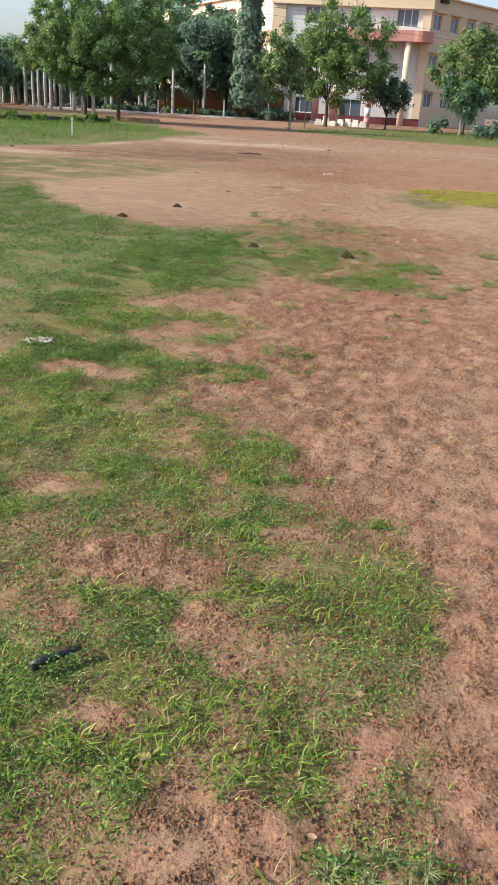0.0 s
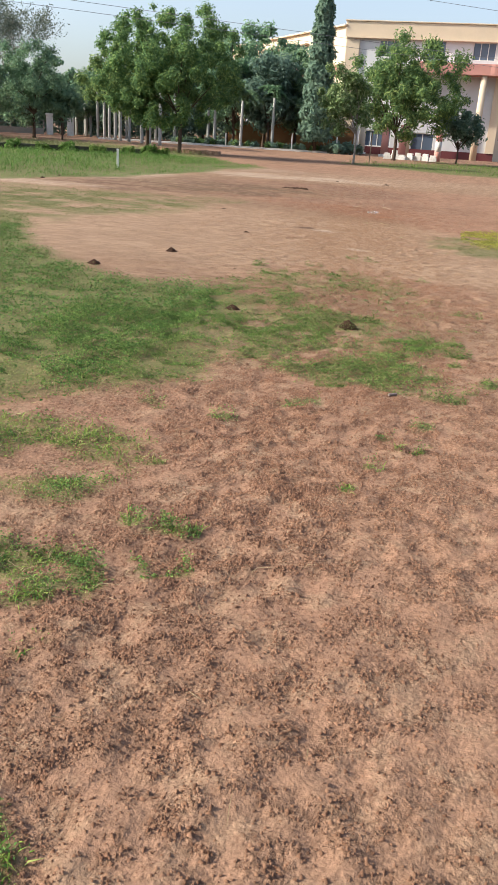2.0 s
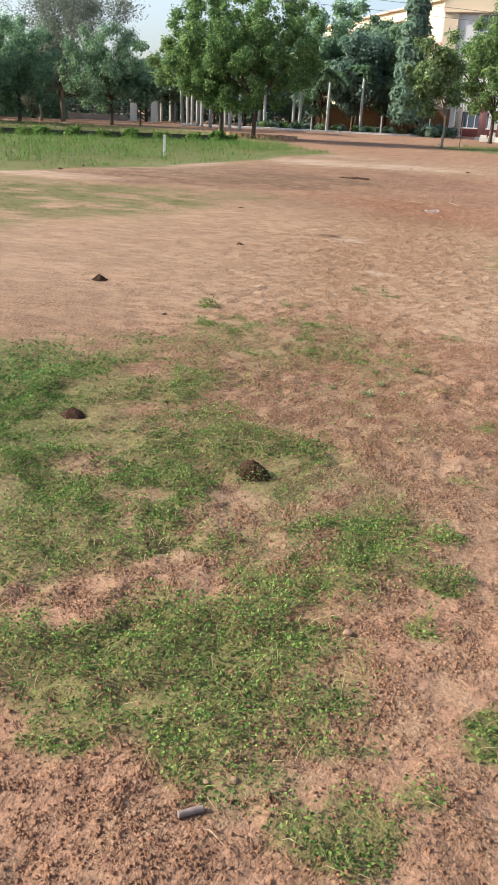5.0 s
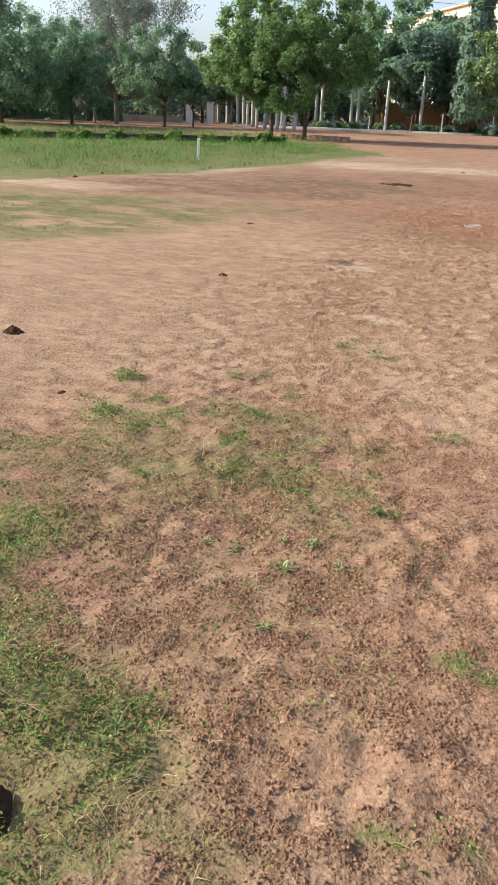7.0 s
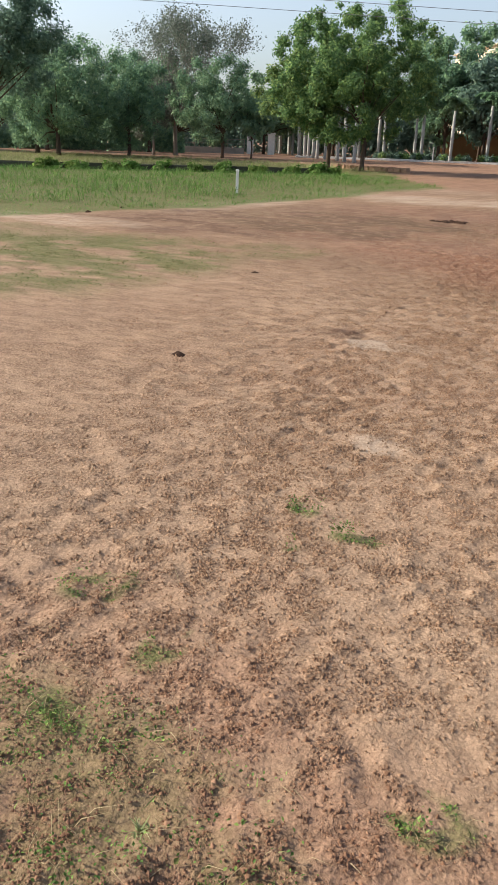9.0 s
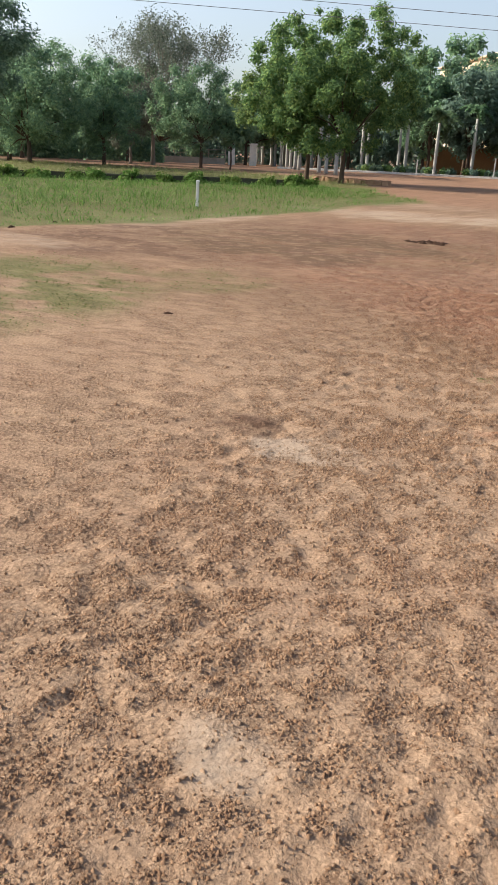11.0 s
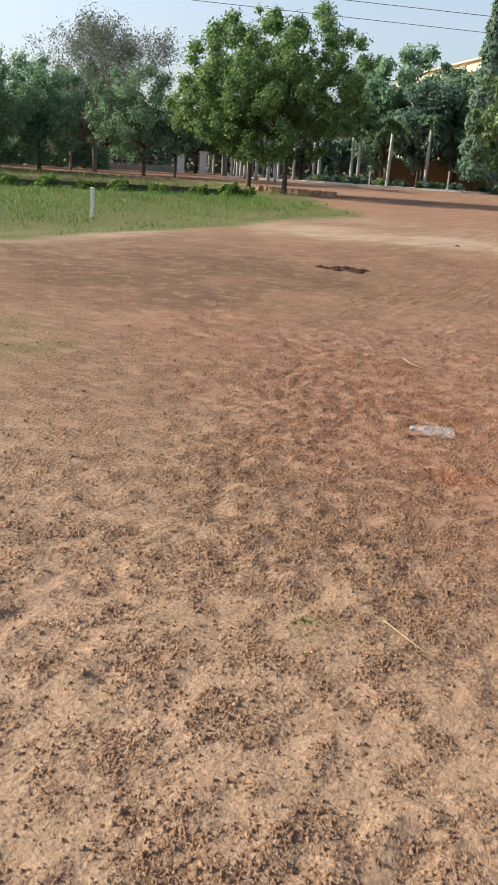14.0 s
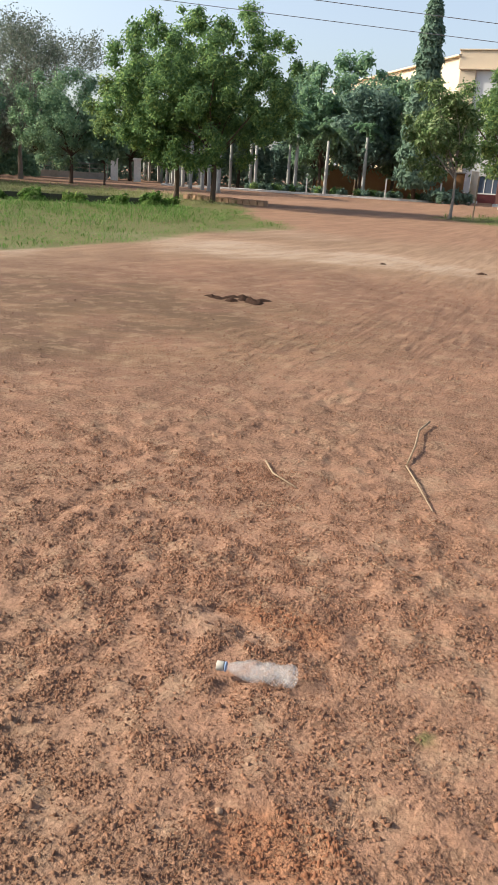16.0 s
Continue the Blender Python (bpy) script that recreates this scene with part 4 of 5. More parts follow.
def palm(at, trunk_h, girth, seed):
    rng = np.random.RandomState(seed)
    root = empty("royal_palm", pose(at[0], at[1], 0, rng.uniform(-0.5, 0.5), rng.uniform(-0.7, 0.7), rng.uniform(0, 360)), "royal palm with a smooth grey-white trunk", "palm", "palms along the lane")
    part("trunk", tube(bmesh.new(), [(0, 0, -0.1), (0, 0, 0.4), (0, 0, trunk_h * 0.5), (0, 0, trunk_h)], [girth * 1.25, girth, girth * 1.08, girth * 0.75], 12), PALMBARK, root)
    part("crownshaft", tube(bmesh.new(), [(0, 0, trunk_h), (0, 0, trunk_h + 0.4), (0, 0, trunk_h + 0.9)], [girth * 0.85, girth * 0.8, girth * 0.4], 10), PALMLEAF, root, "smooth green crownshaft")
    cs, ways, sizes = [], [], []
    for k in range(13):
        turn, rise, reach = rng.uniform(0, 2 * np.pi), rng.uniform(0.1, 1.15), rng.uniform(1.7, 2.4)
        out = np.array([math.cos(turn), math.sin(turn), 0])
        side = np.array([-out[1], out[0], 0])
        for s in np.linspace(0.12, 1, 16):
            p = np.array([0, 0, trunk_h + 0.8]) + out * reach * s * math.cos(rise * (1 - s)) + np.array([0, 0, reach * (math.sin(rise) * s - 0.75 * s * s)])
            for turned in (-1, 1):
                cs.append(p + side * turned * 0.22 * (1.1 - 0.6 * s) + [0, 0, -0.1])
                ways.append(side * turned * 0.6 + np.array([0, 0, 0.7]) + rng.normal(size=3) * 0.3)
                sizes.append(0.5 * (1.15 - 0.5 * s))
    v, f = leaves(np.array(cs), np.array(ways), sizes, rng, 1.5)
    mesh_part("fronds", solid("fronds", v, f, PALMLEAF), root)
    return root


def build_palms():
    near = [palm((-24.0, 96.6), 5.0, 0.16, 51), palm((-20.9, 99.3), 5.6, 0.17, 52), palm((-28.6, 98.8), 4.6, 0.16, 53)]
    rng = np.random.RandomState(5)
    rest = [(-31.0, 96.0), (-27.6, 97.5)]
    # the avenue, running away to the far left
    for k in range(14):
        rest.append((-27.0 - 28.0 * k / 13, 78.5 + 38.0 * k / 13))
    for k in range(8):
        rest.append((-33.0 - 20.0 * k / 7, 99.0 + 14.0 * k / 7))
    for n, (x, y) in enumerate(rest):
        m = pose(x + rng.uniform(-0.4, 0.4), y + rng.uniform(-0.6, 0.6), 0, rng.uniform(-0.6, 0.6), rng.uniform(-0.6, 0.6), rng.uniform(0, 360))
        copy_thing(near[n % 3], m)


build_palms()


def shrub(at, size, mat, label, seed):
    rng = np.random.RandomState(seed)
    root = empty("shrub", pose(*at, 0), label, "shrub", "shrubs along the kerb")
    bm = bmesh.new()
    lobes = [(rng.uniform(-0.6, 0.6) * size, rng.uniform(-0.4, 0.4) * size, size * rng.uniform(0.3, 0.75), size * rng.uniform(0.3, 0.45)) for _ in range(7)]
    for x, y, z, r in lobes:
        tube(bm, [(0, 0, -0.05), (x * 0.5, y * 0.5, z * 0.5), (x, y, z)], [0.03, 0.02, 0.008], 5, False)
    part("stems", bm, BARK, root)
    mesh_part("foliage", crown_mesh("foliage", lobes, 420, 0.16 * size + 0.06, mat, rng), root)
    return root


def build_shrubs():
    rng = np.random.RandomState(8)
    made = [shrub((-30, 97), 1.05, DARKHAZELEAF, "low dark green clipped shrub", 1), shrub((-28, 97.5), 0.95, NEEM, "low dark green clipped shrub", 2)]
    for k in range(22):
        x = -32 + 20 * k / 21
        copy_thing(made[k % 2], pose(x + rng.uniform(-0.4, 0.4), 97.0 + 0.18 * (x + 28) + rng.uniform(-0.3, 0.5), 0, 0, 0, rng.uniform(0, 360)))
    big = shrub((8.5, 68), 1.7, DARKHAZELEAF, "tangled dark shrub on the grass strip", 3)
    copy_thing(big, pose(5.0, 78.5, 0, 0, 0, 70))
    copy_thing(big, pose(-13.2, 97.5, 0, 0, 0, 120))
    copy_thing(big, pose(-11.5, 98.5, 0, 0, 0, 200))
    weeds = shrub((-17.6, 50.1), 0.55, FIELD, "low green weeds against the field wall", 4)
    for k in range(26):
        s = 1 - 0.55 * rng.rand()
        copy_thing(weeds, pose(-50.0 + 33.2 * s, 22.7 + 27.8 * s + rng.uniform(-0.4, 0.3), -rng.uniform(0.05, 0.3), 0, 0, rng.uniform(0, 360)))


build_shrubs()


# ---- low walls, kerbs and posts ----
def run_of_blocks(name, a, b, count, wide, high, mat, label, category, piece, seed, gap=0.02, kind="structure", rough=0.15):
    """A kerb or low wall of single blocks from a to b."""
    rng = np.random.RandomState(seed)
    a, b = Vector((*a, 0)), Vector((*b, 0))
    turn = math.degrees(math.atan2(b.y - a.y, b.x - a.x))
    root = empty(name, pose(a.x, a.y, 0, 0, 0, turn), label, category, kind=kind)
    step = (b - a).length / count
    shapes = []
    for n in range(4):
        bm = box_bm(gap / 2, step - gap / 2, -wide / 2, wide / 2, -0.12, high, bevel=min(0.03, high * 0.15))
        for v in bm.verts:
            v.co += Vector((rng.uniform(-1, 1) * 0.02, rng.uniform(-1, 1) * 0.03, rng.uniform(-1, 0.5) * high * rough))
        me = bpy.data.meshes.new(piece)
        bm.to_mesh(me)
        bm.free()
        me.materials.append(mat)
        shapes.append(me)
    for n in range(count):
        ob = new(piece, shapes[rng.randint(4)])
        ob.parent = root
        ob.matrix_basis = pose(n * step, rng.uniform(-0.02, 0.02), 0)
    return root


run_of_blocks("low_wall", (-50.0, 23.3), (-16.8, 51.1), 40, 0.3, 0.28, MOSS, "low dark mossy masonry wall across the field", "wall", "block", 1, 0.01)
run_of_blocks("stone_kerb", (-21.3, 60.9), (-15.6, 58.8), 12, 0.35, 0.26, STONE, "row of rough orange edging stones", "kerb", "stone", 2, 0.06, rough=0.35)
run_of_blocks("kerb", (-40.0, 93.0), (-27.5, 95.6), 16, 0.25, 0.2, LIME, "whitewashed kerb along the palms", "kerb", "kerb_stone", 3)
run_of_blocks("kerb", (-27.5, 95.6), (-12.5, 98.5), 18, 0.25, 0.2, LIME, "whitewashed kerb along the palms", "kerb", "kerb_stone", 4)


def post(name, at, high, wide, mat, label, tilt=0.0, group=""):
    root = empty(name, pose(at[0], at[1], 0, tilt, tilt, 15), label, "post", group)
    part("shaft", box_bm(-wide / 2, wide / 2, -wide / 2, wide / 2, -0.15, high - 0.05, bevel=0.012), mat, root)
    part("cap", box_bm(-wide * 0.62, wide * 0.62, -wide * 0.62, wide * 0.62, high - 0.05, high, bevel=0.012), mat, root)
    return root


post("concrete_post", (-12.25, 32.65), 0.7, 0.075, LIME, "short whitewashed concrete post in the grass", 1.5)
for spot, high in (((-25.2, 94.6), 1.5), ((-17.9, 96.2), 1.9), ((-13.0, 97.6), 1.8)):
    post("fence_post", spot, high, 0.12, LIME, "slim whitewashed post beside the kerb", group="posts along the kerb")
post("marker_post", (-5.5, 61.6), 2.1, 0.06, WOOD, "thin wooden stake with a cloth-wrapped top", 1.0)


# ---- the building ----
def pierced(length, high, thick, holes):
    """A wall in x and z, its outer face at y = 0, with openings (x0, x1, z0, z1) right through it."""
    bm = bmesh.new()
    xs = sorted({0.0, length, *(h[0] for h in holes), *(h[1] for h in holes)})
    zs = sorted({0.0, high, *(h[2] for h in holes), *(h[3] for h in holes)})
    full = lambda i, j: 0 <= i < len(xs) - 1 and 0 <= j < len(zs) - 1 and not any(h[0] <= xs[i] < h[1] and h[2] <= zs[j] < h[3] for h in holes)
    quad = lambda *p: bm.faces.new([bm.verts.new(q) for q in p])
    for i in range(len(xs) - 1):
        for j in range(len(zs) - 1):
            if not full(i, j):
                continue
            x0, x1, z0, z1 = xs[i], xs[i + 1], zs[j], zs[j + 1]
            quad((x0, 0, z0), (x1, 0, z0), (x1, 0, z1), (x0, 0, z1))
            quad((x1, thick, z0), (x0, thick, z0), (x0, thick, z1), (x1, thick, z1))
            if not full(i - 1, j):
                quad((x0, thick, z0), (x0, 0, z0), (x0, 0, z1), (x0, thick, z1))
            if not full(i + 1, j):
                quad((x1, 0, z0), (x1, thick, z0), (x1, thick, z1), (x1, 0, z1))
            if not full(i, j - 1):
                quad((x0, thick, z0), (x1, thick, z0), (x1, 0, z0), (x0, 0, z0))
            if not full(i, j + 1):
                quad((x0, 0, z1), (x1, 0, z1), (x1, thick, z1), (x0, thick, z1))
    bmesh.ops.remove_doubles(bm, verts=bm.verts, dist=0.0005)
    return bm


def window(parent, x0, x1, z0, z1, depth, panes=3, shade=True, door=False):
    w = empty("door" if door else "window", Matrix.Identity(4), "", "")
    w.parent = parent
    t = 0.09
    bm = bmesh.new()
    for a in (box(bm, x0, x0 + t, depth, depth + 0.1, z0, z1), box(bm, x1 - t, x1, depth, depth + 0.1, z0, z1), box(bm, x0 + t, x1 - t, depth, depth + 0.1, z1 - t, z1), box(bm, x0 + t, x1 - t, depth, depth + 0.1, z0, z0 + t)):
        pass
    for k in range(1, panes):
        x = x0 + (x1 - x0) * k / panes
        box(bm, x - 0.05, x + 0.05, depth + 0.005, depth + 0.095, z0 + t, z1 - t)
    part("window_frame", bm, LIME if not door else FRAME, w)
    for k in range(panes):
        a, b = x0 + (x1 - x0) * k / panes + 0.05, x0 + (x1 - x0) * (k + 1) / panes - 0.05
        part("pane", box_bm(a, b, depth + 0.04, depth + 0.06, z0 + t, z1 - t), BLUE if door else GLASS, w)
    if shade:
        part("sunshade", box_bm(x0 - 0.3, x1 + 0.3, -0.75, 0.0, z1 + 0.12, z1 + 0.28, bevel=0.03), YELLOW, w)
    return w


def wing(parent, m, length, high, windows, wall_mat, thick=0.4, panes=3, shade=True, name="wall"):
    w = empty(name, m, "", "")
    w.parent = parent
    part("masonry", pierced(length, high, thick, windows), wall_mat, w)
    for x0, x1, z0, z1 in windows:
        window(w, x0, x1, z0, z1, 0.18, panes, shade)
    return w


def build_building():
    root = empty("building", pose(0, 0, 0), "cream and white storeyed building with a pink balcony band", "building")
    X0, X1, Y, TOP = -15.0, 4.4, 119.3, 16.2
    # white upper storey between cream bands
    front = empty("front", pose(X0, Y, 0), "", "")
    front.parent = root
    holes = [(3.4, 6.3, 12.1, 14.1), (9.6, 12.0, 11.7, 14.2), (15.5, 18.4, 12.1, 14.2)]
    part("masonry", pierced(20.0, 14.35, 0.4, holes + [(9.0, 12.0, 0.0, 3.0), (2.6, 6.2, 1.0, 3.0)]), WHITE, front, "white plastered wall")
    for n, (a, b, c, d) in enumerate(holes):
        window(front, a, b, c, d, 0.15, 2 if n == 1 else 3, shade=False, door=n == 1)
    window(front, 2.6, 6.2, 1.0, 3.0, 0.15, 4, shade=False)
    window(front, 9.0, 12.0, 0.0, 3.0, 0.2, 2, shade=False)
    part("plinth", box_bm(0.0, 20.0, -0.12, 0.0, 0.0, 0.95), MAROON, front, "maroon painted plinth")
    part("parapet", box_bm(-1.2, 20.2, -0.35, 0.5, 14.35, TOP, bevel=0.06), YELLOW, front, "cream roof parapet")
    part("coping", box_bm(-1.3, 20.3, -0.5, 0.6, TOP, TOP + 0.14, bevel=0.03), YELLOW, front)
    part("cornice", box_bm(-1.0, 20.2, -0.6, 0.0, 14.2, 14.36, bevel=0.03), YELLOW, front)
    part("pier", box_bm(18.9, 20.0, -0.25, 0.0, 0.95, 14.2, bevel=0.03), YELLOW, front, "cream corner pier")
    part("pier", box_bm(-1.0, 0.8, -0.3, 0.0, 0.0, 14.2, bevel=0.03), YELLOW, front, "cream corner pier")
    # pink balcony with a rounded end
    bm = bmesh.new()
    outline = [(8.0, 0.0), (8.0, -3.0)] + [(18.0 + 2.6 * math.sin(a), -3.0 + 2.6 * (1 - math.cos(a)) - 0.4 * math.sin(2 * a)) for a in np.linspace(0, math.pi / 2, 9)] + [(20.6, 0.0)]
    low = [bm.verts.new((x, y - 0.03, 10.2)) for x, y in outline]
    high = [bm.verts.new((x, y - 0.03, 11.5)) for x, y in outline]
    for i in range(len(outline)):
        j = (i + 1) % len(outline)
        bm.faces.new((low[i], low[j], high[j], high[i]))
    bm.faces.new(low[::-1])
    bm.faces.new(high)
    bmesh.ops.recalc_face_normals(bm, faces=bm.faces)
    part("balcony", bm, PINK, front, "pink rounded balcony band")
    for x, mat, label in ((17.4, YELLOW, "tall cream porch column"), (8.6, YELLOW, "tall cream porch column")):
        part("column", tube(bmesh.new(), [(x, -2.4, 0), (x, -2.4, 5), (x, -2.4, 10.2)], [0.45, 0.42, 0.42], 14), mat, front, label)
    # the long wing, running away to the left, with deep-set openings under sunshades
    back = Vector((-41.0, 153.0, 0)) - Vector((-15.9, 119.0, 0))
    turn = math.degrees(math.atan2(-back.y, -back.x))
    holes = [(2.0 + 5.2 * k, 4.6 + 5.2 * k, z, z + 2.6) for k in range(7) for z in (2.0, 6.8, 11.4)]
    w = wing(root, pose(-41.0, 153.0, 0, 0, 0, turn), back.length, 15.6, holes, YELLOW, name="wing")
    part("coping", box_bm(-0.2, back.length, -0.5, 0.5, 15.6, 15.8, bevel=0.03), YELLOW, w)
    part("band", box_bm(0, back.length - 0.2, -0.12, 0.0, 9.6, 11.0, bevel=0.02), PINK, w, "pink wall band")
    # the side that runs back on the right
    holes = [(1.5 + 4.0 * k, 3.4 + 4.0 * k, z, z + 1.9) for k in range(4) for z in (2.5, 7.2, 12.0)]
    s = wing(root, pose(X1 + 0.05, Y + 0.1, 0, 0, 0, 52), 18.0, 15.8, holes, YELLOW, panes=2, name="side_wing")
    part("coping", box_bm(0.4, 18.2, -0.5, 0.5, 15.8, 16.0, bevel=0.03), YELLOW, s)
    # floor of the roof
    bm = bmesh.new()
    corners = [(-15.2, 119.7), (4.4, 119.7), (15.0, 133.0), (-10.0, 150.0), (-39.5, 153.0)]
    low = [bm.verts.new((x, y, 15.0)) for x, y in corners]
    high = [bm.verts.new((x, y, 15.3)) for x, y in corners]
    bm.faces.new(low[::-1])
    bm.faces.new(high)
    for i in range(len(corners)):
        j = (i + 1) % len(corners)
        bm.faces.new((low[i], low[j], high[j], high[i]))
    part("roof", bm, CONCRETE, root, "flat concrete roof")


build_building()


def water_tank(at):
    root = empty("water_tank", pose(*at), "black plastic water tank on the roof edge", "water tank")
    part("tank", tube(bmesh.new(), [(0, 0, 0), (0, 0, 0.2), (0, 0, 0.25), (0, 0, 0.8), (0, 0, 0.85), (0, 0, 1.2), (0, 0, 1.5)], [0.85, 0.88, 0.82, 0.82, 0.88, 0.85, 0.4], 18), BLACK, root)
    part("lid", tube(bmesh.new(), [(0, 0, 1.48), (0, 0, 1.62)], [0.32, 0.3], 14), BLACK, root)


water_tank((6.4, 122.0, 15.3))


def build_forecourt():
    # painted columns and whitewashed blocks before the porch
    for x, y, h, mat, label in ((-11.8, 112.0, 3.3, YELLOW, "thick cream gate pillar"), (-5.8, 100.0, 3.5, PINK, "pink painted pillar"), (-7.9, 101.0, 3.5, PINK, "pink painted pillar")):
        p = empty("pillar", pose(x, y, 0), label, "pillar")
        part("shaft", tube(bmesh.new(), [(0, 0, -0.1), (0, 0, h)], [0.42, 0.4], 14), mat, p)
        part("base", box_bm(-0.55, 0.55, -0.55, 0.55, -0.1, 0.25, bevel=0.03), LIME, p)
    pile = empty("pillar", pose(-1.6, 92.0, 0), "pink and white banded pillar", "pillar")
    for n in range(6):
        part("band", tube(bmesh.new(), [(0, 0, n * 1.0 - 0.05), (0, 0, n * 1.0 + 0.95)], [0.33, 0.33], 14), PINK if n % 2 == 0 else LIME, pile)
    rng = np.random.RandomState(3)
    for k in range(7):
        b = empty("block", pose(-6.6 + 0.78 * k, 90.0 + rng.uniform(-0.5, 0.5), 0, 0, 0, rng.uniform(-12, 12)), "whitewashed concrete block on the forecourt", "block", "blocks on the forecourt")
        h = rng.uniform(0.45, 0.9)
        part("base", box_bm(-0.36, 0.36, -0.3, 0.3, -0.1, h * 0.6, bevel=0.03), LIME, b)
        part("top", box_bm(-0.28, 0.28, -0.22, 0.22, h * 0.6, h, bevel=0.03), LIME, b)
    # garden wall, ochre, behind the palms
    w = empty("garden_wall", pose(0, 0, 0), "ochre plastered garden wall behind the palms", "wall", kind="structure")
    part("masonry", box_bm(-30.0, -13.0, 112.6, 112.9, -0.1, 3.0, bevel=0.02), ORANGE, w)
    part("coping", box_bm(-30.1, -12.9, 112.5, 113.0, 3.0, 3.12, bevel=0.02), CONCRETE, w)
    # gate pillars and whitewashed wall at the lane's end
    for x, y in ((-49.8, 100.2), (-47.6, 101.5)):
        g = empty("gate_pillar", pose(x, y, 0, 0, 0, 30), "whitewashed square gate pillar", "pillar", "gate pillars")
        part("shaft", box_bm(-0.4, 0.4, -0.4, 0.4, -0.1, 2.3, bevel=0.03), LIME, g)
        part("cap", box_bm(-0.5, 0.5, -0.5, 0.5, 2.3, 2.5, bevel=0.03), LIME, g)
    w = empty("lane_wall", pose(-50.4, 99.8, 0, 0, 0, 212), "low pale wall with rails beside the gate", "wall", kind="structure")
    part("masonry", box_bm(0, 34, -0.12, 0.12, -0.1, 0.7, bevel=0.02), CONCRETE, w)
    for k in range(18):
        part("upright", box_bm(k * 2.0 - 0.05, k * 2.0 + 0.05, -0.05, 0.05, 0.7, 1.7), CONCRETE, w)
    for z in (1.1, 1.6):
        part("rail", box_bm(0, 34, -0.02, 0.02, z, z + 0.05), CONCRETE, w)


build_forecourt()


def cable(a, b, sag, label):
    a, b = Vector(a), Vector(b)
    pts = [a.lerp(b, s) - Vector((0, 0, sag * 4 * s * (1 - s))) for s in np.linspace(0, 1, 40)]
    me = bpy.data.meshes.new("overhead_cable")
    bm = tube(bmesh.new(), pts, [0.01] * 40, 5)
    bm.to_mesh(me)
    bm.free()
    me.materials.append(CABLE)
    tagged(new("overhead_cable", me), label, "cable", "overhead cables")


for lie, high in ((47.6, 5.5), (45.8, 5.7), (47.6, 8.0)):
    cable((-58.0, lie - 0.53 * 58, high + 0.0396 * 58), (34.0, lie + 0.53 * 34, high - 0.0396 * 34), 0.0, "thin dark overhead power cable against the sky")


# ---- small things on the ground ----
def ground_at(x, y):
    return float(relief(np.array([x]), np.array([y]))[0])


def mound(x, y, wide, high, seed, label="small heap of dark crumbly cast soil"):
    rng = np.random.RandomState(seed)
    bm = bmesh.new()
    bmesh.ops.create_icosphere(bm, subdivisions=4 if wide > 0.08 else 3, radius=1.0)
    bmesh.ops.delete(bm, geom=[v for v in bm.verts if v.co.z < -0.25], context="VERTS")
    for v in bm.verts:
        p = Vector(v.co)
        lump = noise.noise(p * 2.2 + Vector((seed, 0, 0))) * 0.14 + noise.noise(p * 9 + Vector((seed, 3, 0))) * 0.12
        fall = max(0.0, 1 - math.hypot(p.x, p.y)) ** 0.7
        v.co = Vector((p.x * wide * (1 + lump), p.y * wide * 0.8 * (1 + lump), high * (fall * (1 + lump) + 0.0) - 0.012 + (0.1 * high * lump)))
    me = bpy.data.meshes.new("soil_mound")
    bm.to_mesh(me)
    bm.free()
    me.materials.append(MOUND)
    ob = new("soil_mound", me)
    ob.matrix_world = pose(x, y, ground_at(x, y), 0, 0, rng.uniform(0, 360))
    tagged(ob, label, "soil mound", "soil mounds")


for n, (x, y, w, h) in enumerate(((-0.22, 9.14, 0.095, 0.085), (-3.43, 11.0, 0.09, 0.06), (-3.04, 12.6, 0.09, 0.075), (-1.34, 9.43, 0.08, 0.06), (-1.92, 11.7, 0.045, 0.025),
                                  (-2.73, 15.45, 0.07, 0.035), (-4.2, 19.3, 0.08, 0.045), (-3.9, 34.6, 0.1, 0.04), (-2.0, 34.5, 0.13, 0.05), (-11.0, 24.2, 0.09, 0.05), (-11.2, 25.6, 0.08, 0.05))):
    mound(x, y, w, h, n + 1)
HEAP = np.random.RandomState(9)
for k in range(26):
    mound(-4.35 + HEAP.uniform(-0.38, 0.38), 28.3 + HEAP.uniform(-0.2, 0.2), HEAP.uniform(0.06, 0.13), HEAP.uniform(0.03, 0.06), 50 + k, "clod of dark turned soil in a spread heap")


